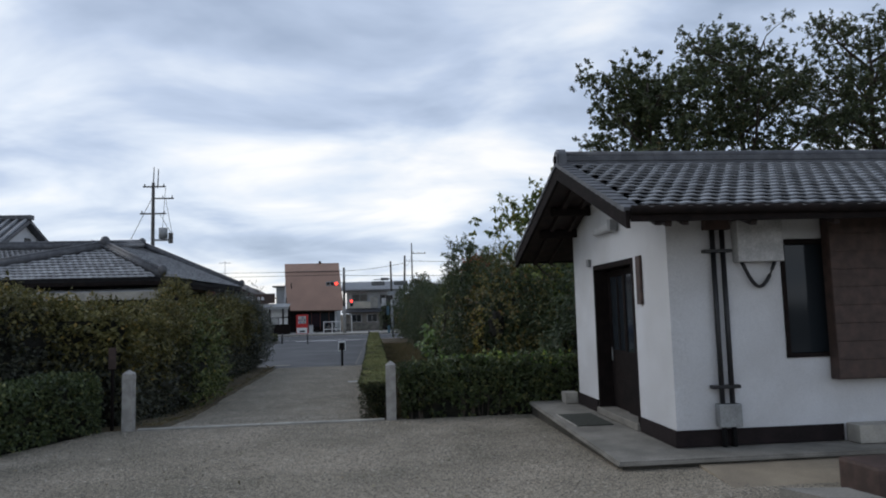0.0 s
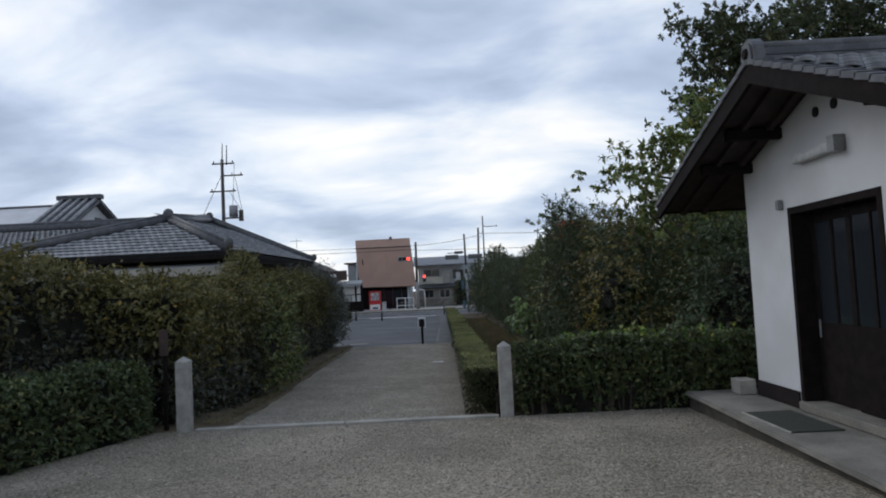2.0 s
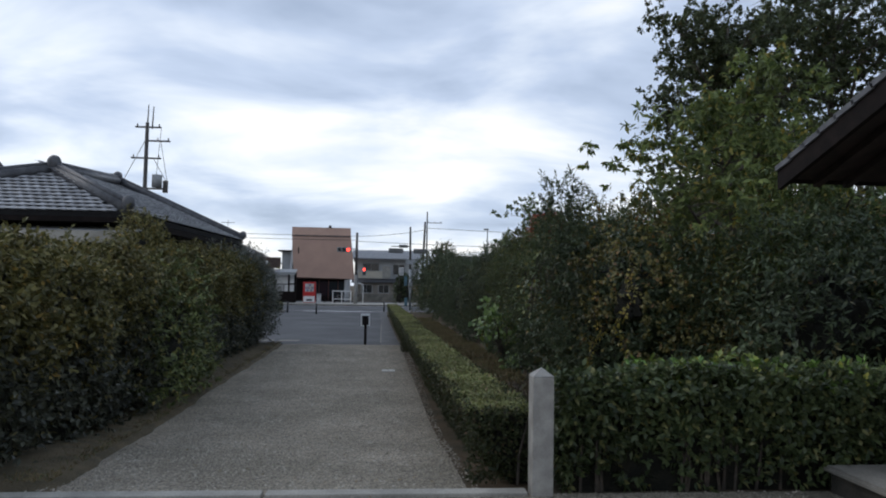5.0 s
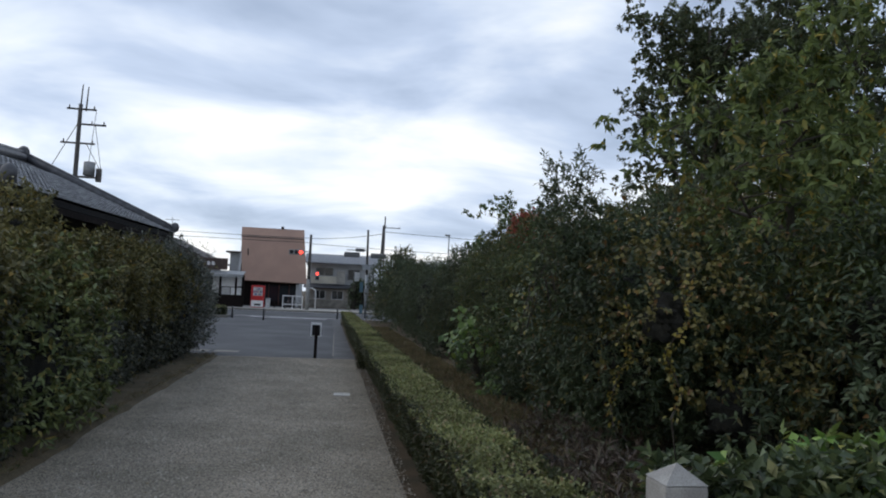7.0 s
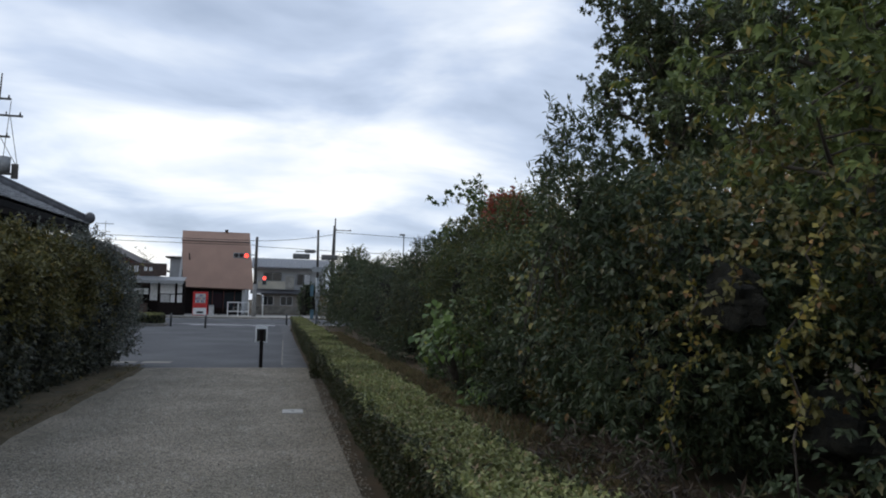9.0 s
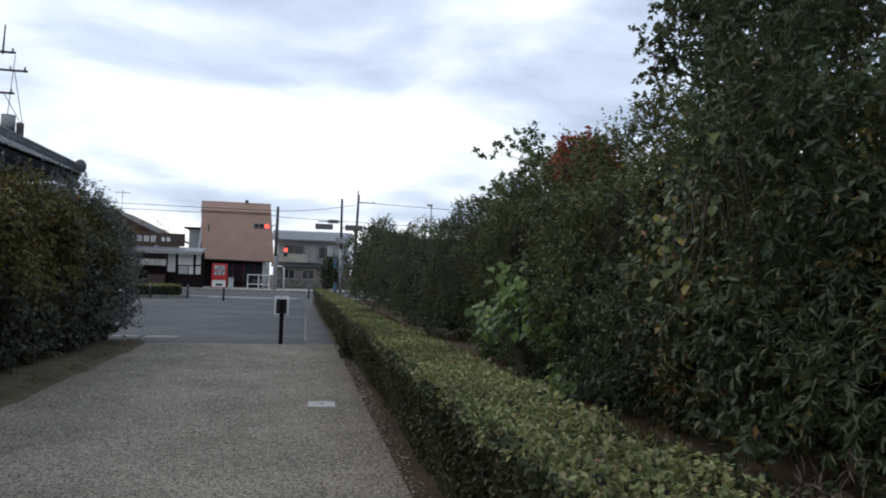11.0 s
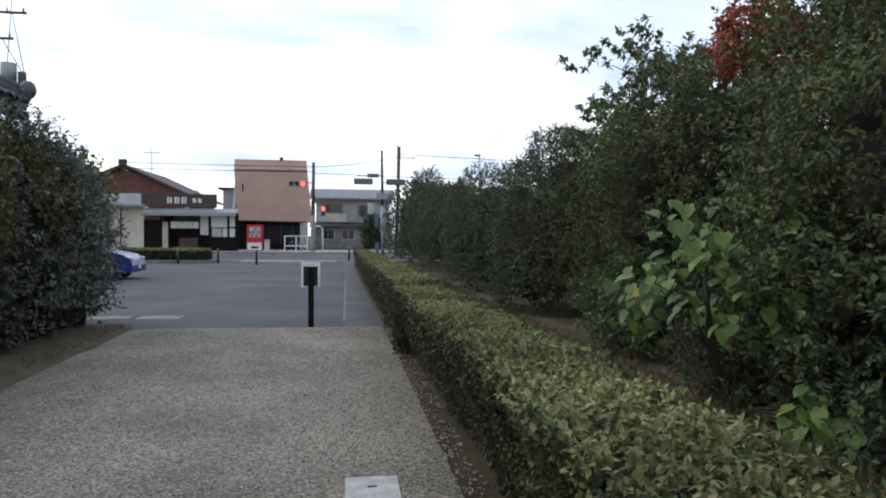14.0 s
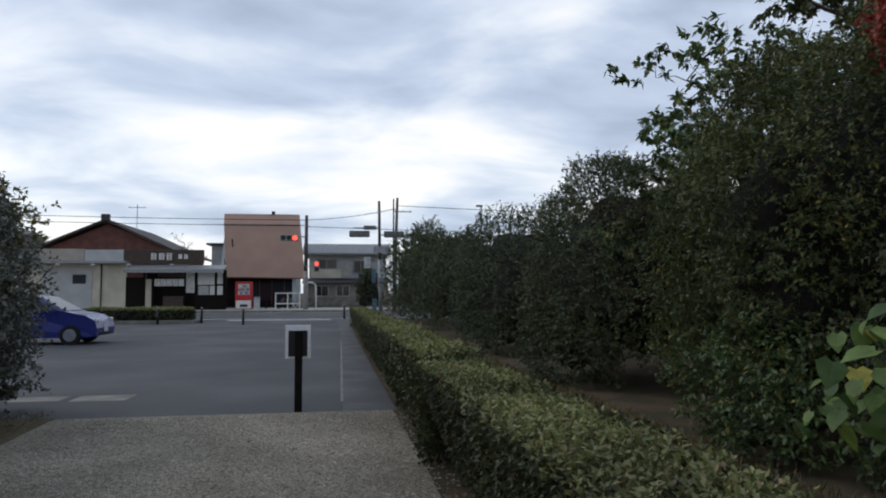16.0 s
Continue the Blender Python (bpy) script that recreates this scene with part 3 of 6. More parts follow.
# ---------------- ground ----------------
sheet("ground", [(-400, -600, 600), (1500, -600, 600)], 0.0, SOIL, "bare brown soil with moss and fallen leaves", "ground")
sheet("gravel_yard", [(-14, -9.5, 22), (-8, -6.9, 22), (2.7, -4.45, 22), (5.0, -3.75, 22)], 0.012, GRAVEL, "pale beige fine gravel of the open yard", "gravel")
sheet("gravel_path", [(5.0, -2.80, 0.50), (8.5, -3.35, 0.53), (13, -3.56, 0.50), (18, -3.62, 0.45), (21.5, -3.68, 0.43), (24.35, -3.75, 0.36)], 0.016, GRAVEL, "pale beige fine gravel path sloping to the road", "gravel")
sheet("parking_asphalt", [(24.3, -4.6, 0.42), (27, -7, 0.36), (29, -60, 0.33), (55.0, -60, -0.2)], 0.008, ASPHALT, "dark grey asphalt of the car park", "asphalt")
sheet("gutter_strip", [(24.3, -0.28, 0.42), (38, -0.30, 0.22), (55.0, -0.55, 0.05)], 0.016, ASPHALT_OLD, "worn paler asphalt strip beside the hedge", "asphalt")
sheet("gutter_seam", [(25.2, -0.31, -0.27), (38, -0.33, -0.295)], 0.020, CONCRETE, "thin pale concrete seam between old and new asphalt", "seam")
sheet("road", [(55.0, -250, 250), (64.2, -250, 250)], 0.010, ASPHALT, "dark grey asphalt road with white edge lines", "road")
sheet("pavement", [(64.35, -250, 250), (72.0, -250, 250)], 0.10, PALE_CONCRETE, "pale concrete pavement in front of the shops", "pavement")
sheet("forecourt", [(72.0, -250, 250), (76.5, -250, 250)], 0.09, ASPHALT_OLD, "worn asphalt forecourt of the houses", "asphalt")
setting("kerb", box(-250, 250, 64.2, 64.35, gz(64) - 0.1, gz(64.3) + 0.14, 0.02), CONCRETE, "grey concrete kerb along the road", "kerb")
for y0 in (55.35, 63.6):
    sheet("road_line", [(y0, -200, 200), (y0 + 0.16, -200, 200)], 0.016, WHITE_PAINT, "worn white road edge line", "road marking")
sheet("stop_line", [(54.0, -6.5, -0.9), (54.4, -6.5, -0.9)], 0.016, WHITE_PAINT, "worn white stop line on the asphalt", "road marking")

# low turf edge along the foot of the tall hedge, slightly raised above the gravel
bm = bmesh.new()
turf_rows = []
for k in range(79):
    y = 5.15 + 0.25 * k
    xl = float(np.interp(y, (5, 8.5, 13, 18, 21.5, 24.35), (-2.80, -3.35, -3.56, -3.62, -3.68, -3.75))) + 0.035 * math.sin(y * 2.3) + 0.02 * math.sin(y * 7.1)
    turf_rows.append([bm.verts.new((xl - dx, y, gz(y) + dz * min(1, k / 3, (78 - k) / 3) + (0.012 * math.sin(y * 5 + dx * 9) if dz > 0.05 and 2 < k < 76 else 0))) for dx, dz in ((-0.02, 0.0), (0.03, 0.05), (0.18, 0.085), (0.5, 0.10), (1.4, 0.10))])
for r0, r1 in zip(turf_rows, turf_rows[1:]):
    for k in range(4):
        bm.faces.new((r0[k], r0[k + 1], r1[k + 1], r1[k]))
setting("turf_edge", bm, TURF, "mossy brown turf edge at the foot of the hedge", "turf")

# loose stones lying on the gravel
n_p = 46000
py_ = RNG.uniform(-4.5, 24.2, n_p)
px_ = np.where(py_ < 5, RNG.uniform(-4.0, 4.5, n_p), RNG.uniform(-3.0, 0.6, n_p) * (1 + 0.004 * py_))
ok_ = ~((px_ > 3.3) & (py_ > -0.8))
px_, py_ = px_[ok_], py_[ok_]
n_p = len(px_)
oct_v = np.array([[1, 0, 0], [0, 1, 0], [-1, 0, 0], [0, -1, 0], [0, 0, 0.7], [0, 0, -0.5]])
oct_f = np.array([[0, 1, 4], [1, 2, 4], [2, 3, 4], [3, 0, 4], [1, 0, 5], [2, 1, 5], [3, 2, 5], [0, 3, 5]])
size_ = RNG.uniform(0.005, 0.014, (n_p, 1, 1)) * RNG.uniform(0.7, 1.3, (n_p, 1, 3))
pv = oct_v[None] * (1 + RNG.normal(0, 0.18, (n_p, 6, 3))) * size_
ang_ = RNG.uniform(0, 6.28, n_p)
cs_, sn_ = np.cos(ang_)[:, None], np.sin(ang_)[:, None]
pv = np.stack([pv[..., 0] * cs_ - pv[..., 1] * sn_, pv[..., 0] * sn_ + pv[..., 1] * cs_, pv[..., 2]], -1)
pv += np.stack([px_, py_, np.interp(py_, GY, GZ) + 0.018], -1)[:, None]
pm = bpy.data.meshes.new("loose_pebbles")
pf = (np.arange(n_p)[:, None, None] * 6 + oct_f[None]).reshape(-1, 3)
pm.from_pydata(pv.reshape(-1, 3).tolist(), [], pf.tolist())
tagged(link("loose_pebbles", pm, PEBBLE), "small beige and grey pebbles strewn on the gravel", "gravel", "", "stuff")

# ---------------- gateway ----------------


def gate_post(x, y, label):
    g = gz(y)
    ob = thing("stone_post", (x, y, g), label, "post", "stone gate posts")
    w = 0.088
    bm = box(x - w, x + w, y - w, y + w, g - 0.1, g + 0.97, 0.012)
    part("shaft", bm, GRANITE, ob)
    bm = bmesh.new()
    lo = [bm.verts.new((x + a * w, y + b * w, g + 0.972)) for a, b in ((-1, -1), (1, -1), (1, 1), (-1, 1))]
    tip = bm.verts.new((x, y, g + 1.04))
    for i in range(4):
        bm.faces.new((lo[i], lo[(i + 1) % 4], tip))
    bm.faces.new(lo[::-1])
    part("pointed_cap", bm, GRANITE, ob)
    return ob


gate_post(1.08, 5.0, "square pale granite post with a pointed top beside the hedge")
gate_post(-3.35, 4.98, "square pale granite post with a pointed top before the tall hedge")
for x0, x1 in ((-3.2, -1.16), (-1.13, 0.96)):
    tagged(part("threshold_stone", box(x0, x1, 4.92, 5.06, gz(5) - 0.1, gz(5) + 0.045, 0.012), PALE_CONCRETE), "long pale concrete kerb stone sunk across the gravel", "kerb stone", "threshold stones")
# small brown wooden board on a stake
wb = thing("wooden_sign", (-3.72, 5.25, gz(5.2)), "small weathered brown wooden board on a stake by the hedge", "sign")
part("stake", box(-3.745, -3.695, 5.23, 5.28, gz(5.2) - 0.1, gz(5.2) + 1.3, 0.006), DARK_WOOD, wb)
part("board", box(-3.78, -3.655, 5.20, 5.228, gz(5.2) + 1.06, gz(5.2) + 1.43, 0.008), BROWN_WOOD, wb)

# ---------------- gatehouse ----------------
WX, WY0, WY1, WXE = 4.3, 0.55, 4.43, 11.5
FLOOR = 0.74
RIDGE_Y, RIDGE_Z, EAVE_Z, EAVE_B = 2.34, 4.42, 3.36, 3.34
SLOPE_F, SLOPE_B = (RIDGE_Z - EAVE_Z) / (RIDGE_Y + 0.31), (RIDGE_Z - EAVE_B) / (5.58 - RIDGE_Y)
house = thing("gatehouse", (WX, WY0, FLOOR), "small white plastered house with a grey tiled gable roof", "house")


def gable_wall(name, x0, x1, hole):
    bm = bmesh.new()
    zt = lambda y: RIDGE_Z - 0.09 - (SLOPE_F if y < RIDGE_Y else SLOPE_B) * abs(y - RIDGE_Y)
    if hole:
        y0, y1, zt_ = hole
        prism([(WY0, FLOOR), (y0, FLOOR), (y0, zt_), (y1, zt_), (y1, FLOOR), (WY1, FLOOR), (WY1, zt(WY1)), (RIDGE_Y, zt(RIDGE_Y)), (WY0, zt(WY0))], "x", x0, x1, bm)
    else:
        prism([(WY0, FLOOR), (WY1, FLOOR), (WY1, zt(WY1)), (RIDGE_Y, zt(RIDGE_Y)), (WY0, zt(WY0))], "x", x0, x1, bm)
    return part(name, bm, PLASTER, house, "white plaster")


gable_wall("door_wall", WX, WX + 0.2, (1.65, 3.35, 3.03))
gable_wall("end_wall", WXE - 0.2, WXE, None)
wz = RIDGE_Z - 0.09 - SLOPE_F * (RIDGE_Y - WY0)
fx0, fx1, fz0, fz1 = 5.70, 7.6, 1.72, 3.13
bm = bmesh.new()
gx, gzz = [WX + 0.2, fx0, fx1, WXE - 0.2], [FLOOR, fz0, fz1, wz - 0.01]
vv = {(i, j, k): bm.verts.new((gx[i], WY0 + 0.003 + 0.197 * k, gzz[j])) for i in range(4) for j in range(4) for k in range(2)}
for i in range(3):
    for j in range(3):
        if (i, j) != (1, 1):
            for k in range(2):
                bm.faces.new((vv[i, j, k], vv[i + 1, j, k], vv[i + 1, j + 1, k], vv[i, j + 1, k]))
for p, q in (((1, 1), (2, 1)), ((2, 1), (2, 2)), ((2, 2), (1, 2)), ((1, 2), (1, 1)), ((0, 0), (3, 0)), ((3, 0), (3, 3)), ((3, 3), (0, 3)), ((0, 3), (0, 0))):
    bm.faces.new((vv[(*p, 0)], vv[(*q, 0)], vv[(*q, 1)], vv[(*p, 1)]))
part("front_wall", bm, PLASTER, house, "white plaster")
part("back_wall", box(WX + 0.2, WXE - 0.2, WY1 - 0.2, WY1, FLOOR, wz + 0.05), PLASTER, house)
part("inner_floor", box(WX + 0.2, WXE - 0.2, WY0 + 0.2, WY1 - 0.2, FLOOR, FLOOR + 0.05), CONCRETE, house)
# dark plinth boards, proud of the plaster
for y0, y1 in ((WY0 - 0.02, 1.62), (3.38, WY1 + 0.01)):
    part("plinth_board", box(WX - 0.022, WX - 0.002, y0, y1, FLOOR + 0.003, 0.935, 0.004), DARK_BOARD, house, "dark brown plinth board")
part("plinth_board", box(WX - 0.022, 6.33, WY0 - 0.024, WY0 - 0.002, FLOOR + 0.003, 0.935, 0.004), DARK_BOARD, house)
part("plinth_board", box(6.92, WXE, WY0 - 0.024, WY0 - 0.002, FLOOR + 0.003, 0.935, 0.004), DARK_BOARD, house)
# roof: two slabs, bargeboards, purlins, tiles
RX0, RX1 = 3.55, 12.0
pitch_ = math.atan2(RIDGE_Z - EAVE_Z - 0.02, RIDGE_Y + 0.31)
roof = part("roof", plate([(RX0, -0.31, EAVE_Z), (RX1, -0.31, EAVE_Z), (RX1, RIDGE_Y, RIDGE_Z), (RX0, RIDGE_Y, RIDGE_Z)], 0.07), EAVE_WOOD, house, "dark boarded roof deck")
YB = 5.58
part("roof", plate([(RX0, RIDGE_Y, RIDGE_Z - 0.002), (RX1, RIDGE_Y, RIDGE_Z - 0.002), (RX1, YB, EAVE_B), (RX0, YB, EAVE_B)], 0.07), EAVE_WOOD, house)
for sgn, ye, ze in ((-1, -0.31, EAVE_Z), (1, YB, EAVE_B)):
    a, b = Vector((0, RIDGE_Y, RIDGE_Z + 0.02)), Vector((0, ye, ze + 0.02))
    part("bargeboard", prism([(a.y, a.z), (b.y + 0.01 * sgn, b.z), (b.y + 0.01 * sgn, b.z - 0.19), (a.y, a.z - 0.22)], "x", RX0 - 0.05, RX0 - 0.004), DARK_WOOD, house, "dark bargeboard")
    part("fascia", box(RX0, RX1, ye - 0.03 if sgn < 0 else ye, ye if sgn < 0 else ye + 0.03, ze - 0.10, ze - 0.005, 0.006), DARK_WOOD, house)
    n_v = 15
    dv = Vector((0, ye - RIDGE_Y, ze - RIDGE_Z)) / n_v
    for k in range(n_v):
        p = Vector((RX0 - 0.07, RIDGE_Y, RIDGE_Z + 0.03)) + dv * k
        q = p + dv * 1.12
        rise_ = Vector((0, 0, 0.035))
        part("verge_tile", plate([p + rise_ * 0.6, p + Vector((0.2, 0, 0)) + rise_ * 0.6, q + Vector((0.2, 0, 0)) + rise_, q + rise_], 0.05), RIDGE_TILE, house)
for py0 in (RIDGE_Y - 0.06, 0.75, 3.40, 4.2):
    z0 = RIDGE_Z - (SLOPE_F if py0 < RIDGE_Y else SLOPE_B) * abs(py0 - RIDGE_Y) - 0.26
    part("purlin", box(RX0 + 0.12, WX + 0.05, py0 - 0.055, py0 + 0.055, z0 + 0.04, z0 + 0.165, 0.01), DARK_WOOD, house)
for k in range(9):
    x = RX0 + 0.4 + k * 0.95
    part("rafter", plate([(x, -0.28, EAVE_Z - 0.072), (x + 0.07, -0.28, EAVE_Z - 0.072), (x + 0.07, WY0, EAVE_Z + 0.24), (x, WY0, EAVE_Z + 0.24)], 0.08), EAVE_WOOD, house)
part("wall_plate", box(WX + 0.02, WXE, WY0 - 0.09, WY0 - 0.004, 3.42, 3.58, 0.008), DARK_WOOD, house, "dark beam under the eave")
part("gutter", tube(bmesh.new(), [(RX0, -0.36, EAVE_Z + 0.02), (RX1, -0.36, EAVE_Z + 0.015)], 0.05, 8), DARK_WOOD, house, "dark eaves gutter", True)
for x in (WX - 0.17, WX - 0.47):
    for ye, ze in ((-0.28, EAVE_Z), (YB - 0.03, EAVE_B)):
        part("gable_rafter", prism([(RIDGE_Y, RIDGE_Z - 0.073), (ye, ze - 0.073), (ye, ze - 0.138), (RIDGE_Y, RIDGE_Z - 0.138)], "x", x, x + 0.07), EAVE_WOOD, house)
# ridge: stacked courses, a rounded roll and an arched end tile with a recessed face
for k in range(2):
    part("ridge_course", box(RX0 + 0.02, RX1, RIDGE_Y - 0.10 + 0.015 * k, RIDGE_Y + 0.10 - 0.015 * k, RIDGE_Z - 0.02 + 0.082 * k, RIDGE_Z + 0.055 + 0.082 * k, 0.012), RIDGE_TILE, house, "stacked dark ridge tiles")
part("ridge_roll", tube(bmesh.new(), [(RX0 + 0.05, RIDGE_Y, RIDGE_Z + 0.16), (RX1, RIDGE_Y, RIDGE_Z + 0.16)], 0.06, 10), RIDGE_TILE, house, smooth=True)
arch = lambda w, z0, z1: [(RIDGE_Y - w * 1.15, z0), (RIDGE_Y + w * 1.15, z0)] + [(RIDGE_Y + w * math.cos(math.pi * k / 10), z1 - w + w * math.sin(math.pi * k / 10)) for k in range(11)]
end_tile = part("ridge_end_tile", prism(arch(0.135, RIDGE_Z - 0.05, RIDGE_Z + 0.25), "x", RX0 - 0.04, RX0 + 0.07), RIDGE_TILE, house)
part("end_rim", prism(arch(0.10, RIDGE_Z - 0.01, RIDGE_Z + 0.215), "x", RX0 - 0.062, RX0 - 0.038), RIDGE_TILE, end_tile)
part("end_boss", tube(bmesh.new(), [(RX0 - 0.085, RIDGE_Y, RIDGE_Z + 0.10), (RX0 - 0.058, RIDGE_Y, RIDGE_Z + 0.10)], [0.045, 0.062], 12), DARK_WOOD, end_tile)


def tile_mesh(w=0.21, l=0.19):
    """One pantile: a shallow S across, tilted so that its thick lower lip stands clear of the row below."""
    bm = bmesh.new()
    rows_ = []
    for v, lift_ in ((0.0, 0.0), (-l * 0.55, 0.030), (-l - 0.03, 0.052), (-l - 0.03, 0.034), (-l * 0.6, 0.008)):
        rows_.append([bm.verts.new((w * (k / 6 - 0.5) * (1.0 if v > -l else 0.97), v - (0.022 * math.sin(math.pi * k / 6) if v < -l else 0), lift_ + 0.020 * math.sin(math.pi * (k / 6)) - 0.008)) for k in range(7)])
    for r0, r1 in zip(rows_, rows_[1:]):
        for k in range(6):
            bm.faces.new((r0[k], r1[k], r1[k + 1], r0[k + 1]))
    me = bpy.data.meshes.new("tile")
    bm.to_mesh(me)
    bm.free()
    me.materials.append(TILE)
    return me


TILE_ME = tile_mesh()


def lay_tiles(parent, eave0, across, upslope, width, rows_n, inside=None, limit=300, w=0.21, l=0.19):
    """Tiles from the eave line upwards; the nearest are pieces of their own, the rest one mesh."""
    a, u = Vector(across).normalized(), Vector(upslope).normalized()
    n = a.cross(u).normalized()
    if n.z < 0:
        n = -n
    rot_ = Matrix((a, u, n)).transposed().to_4x4()
    spots = []
    for r_ in range(rows_n):
        for c_ in range(int(width / w)):
            s, h = (c_ + 0.5 + 0.5 * (r_ % 2)) * w, (r_ + 1) * l
            if inside is None or inside(s, h - l * 0.5):
                spots.append((c_, Matrix.Translation(Vector(eave0) + a * s + u * h) @ rot_))
    spots.sort(key=lambda q: q[0])
    for _, m in spots[:limit]:
        ob = new("tile", TILE_ME)
        ob.parent = parent
        ob.matrix_basis = m
        if parent.type == "EMPTY":
            ob.matrix_parent_inverse = parent.matrix_basis.inverted()
    rest = spots[limit:]
    if rest:
        co = np.array([q.co[:] for q in TILE_ME.vertices])
        fs = np.array([list(p.vertices) for p in TILE_ME.polygons])
        vs, ff = [], []
        for i, (_, m) in enumerate(rest):
            M = np.array(m)
            vs.append(co @ M[:3, :3].T + M[:3, 3])
            ff.append(fs + i * len(co))
        me = bpy.data.meshes.new("roof_tiles")
        me.from_pydata(np.concatenate(vs).tolist(), [], np.concatenate(ff).tolist())
        ob = link("roof_tiles", me, TILE_JOINED, parent)
        ob["kind"] = "stuff"


# door set back in the opening
DX = WX + 0.16
part("door_frame", box(WX - 0.012, WX + 0.25, 1.65, 1.72, FLOOR + 0.05, 3.03, 0.006), DARK_WOOD, house, "dark door frame")
part("door_frame", box(WX - 0.012, WX + 0.25, 3.28, 3.35, FLOOR + 0.05, 3.03, 0.006), DARK_WOOD, house)
part("door_frame", box(WX - 0.014, WX + 0.25, 1.655, 3.345, 2.95, 3.028, 0.006), DARK_WOOD, house)
part("door_sill", box(WX - 0.05, WX + 0.25, 1.66, 3.34, FLOOR + 0.004, 0.84, 0.01), CONCRETE, house, "grey concrete door sill")
for k, (y0, y1, x) in enumerate(((1.725, 2.52, DX), (2.48, 3.275, DX + 0.045))):
    leaf_ = part("sliding_door", box(x, x + 0.035, y0, y1, 0.85, 1.72, 0.004), DARK_WOOD, house, "dark wooden sliding door with glazed upper half")
    for ya, yb in ((y0, y0 + 0.08), (y1 - 0.08, y1), ((y0 + y1) / 2 - 0.02, (y0 + y1) / 2 + 0.02)):
        part("stile", box(x - 0.004, x + 0.037, ya, yb, 1.722, 2.94, 0.004), DARK_WOOD, leaf_)
    part("rail", box(x - 0.003, x + 0.036, y0 + 0.081, y1 - 0.081, 2.84, 2.938, 0.004), DARK_WOOD, leaf_)
    part("lock_rail", box(x - 0.006, x - 0.001, y0 + 0.02, y1 - 0.02, 1.24, 1.30, 0.002), DARK_WOOD, leaf_)
    part("pane", box(x + 0.012, x + 0.018, y0 + 0.081, y1 - 0.081, 1.722, 2.838), GLASS, leaf_, "dark glass pane")
    part("door_pull", box(x - 0.012, x - 0.001, (y1 - 0.065 if k else y0 + 0.025), (y1 - 0.035 if k else y0 + 0.055), 1.55, 1.75, 0.003), GREY_METAL, leaf_, "small metal door pull")
# plaque, lamp, sensor, vents on the door wall
part("name_board", box(WX - 0.04, WX - 0.003, 1.33, 1.47, 2.40, 3.03, 0.006), BROWN_WOOD, house, "upright brown wooden name board")
lamp_ = part("wall_lamp", box(WX - 0.13, WX - 0.003, 2.12, 2.24, 3.45, 3.62, 0.012), GREY_METAL, house, "grey fluorescent wall lamp")
part("lamp_tube_cover", box(WX - 0.12, WX - 0.003, 2.242, 2.99, 3.47, 3.57, 0.03), CLEAR_WHITE, lamp_, "white plastic lamp cover")
part("sensor", box(WX - 0.07, WX - 0.003, 3.44, 3.51, 3.02, 3.14, 0.015), GREY_METAL, house, "small grey sensor box")
for y in (2.26, 2.60):
    part("gable_vent", tube(bmesh.new(), [(WX - 0.02, y, 3.955), (WX - 0.003, y, 3.955)], 0.055, 12), BLACK, house, "round dark vent")
# front wall fittings
for x in (4.84, 4.96):
    part("conduit", tube(bmesh.new(), [(x, WY0 - 0.06, FLOOR), (x, WY0 - 0.06, 3.25)], 0.03, 10), BLACK_PIPE, house, "black cable conduit", True)
for z in (1.42, 3.0):
    part("pipe_bracket", box(4.72, 5.06, WY0 - 0.095, WY0 - 0.005, z - 0.02, z + 0.02, 0.005), BLACK_PIPE, house)
part("junction_box", box(4.76, 5.03, WY0 - 0.14, WY0 - 0.03, 0.97, 1.23, 0.012), GREY_METAL, house, "grey steel junction box")
part("meter_box", box(5.1, 5.66, WY0 - 0.16, WY0 - 0.003, 2.86, 3.35, 0.015), CLEAR_WHITE, house, "white meter cabinet")
cab = bmesh.new()
tube(cab, [(5.18 + 0.42 * k / 10, WY0 - 0.06, 2.87 - 0.30 * math.sin(math.pi * k / 10)) for k in range(11)], 0.022, 7)
part("cable_loop", cab, BLACK_PIPE, house, smooth=True)
part("wall_block", box(4.74, 5.05, WY0 - 0.10, WY0 - 0.003, 3.25, 3.40, 0.01), BROWN_WOOD, house)
part("window_frame", box(fx0, fx0 + 0.05, WY0 - 0.02, WY0 + 0.15, fz0, fz1, 0.004), DARK_WOOD, house)
part("window_frame", box(fx0 + 0.05, fx1, WY0 - 0.018, WY0 + 0.15, fz1 - 0.06, fz1, 0.004), DARK_WOOD, house)
part("window_frame", box(fx0 + 0.05, fx1, WY0 - 0.018, WY0 + 0.15, fz0, fz0 + 0.05, 0.004), DARK_WOOD, house)
part("window_pane", box(fx0 + 0.05, fx1, WY0 + 0.08, WY0 + 0.09, fz0 + 0.05, fz1 - 0.06), GLASS, house, "dark window glass")
sh = part("shutter_box", box(6.22, 8.3, WY0 - 0.16, WY0 - 0.02, 1.46, 3.40, 0.01), BROWN_WOOD, house, "brown boarded shutter box")
for k in range(9):
    part("slat", box(6.225, 8.295, WY0 - 0.172, WY0 - 0.161, 1.48 + k * 0.212, 1.48 + k * 0.212 + 0.204, 0.003), BROWN_WOOD, sh)
part("foundation_block", box(6.35, 6.9, WY0 - 0.26, WY0 - 0.03, FLOOR + 0.003, 0.95, 0.012), PALE_CONCRETE, house, "pale concrete block against the wall")
part("corner_block", box(WX - 0.24, WX - 0.02, 4.47, 4.74, FLOOR + 0.002, 0.93, 0.012), PALE_CONCRETE, house, "pale concrete block at the corner")
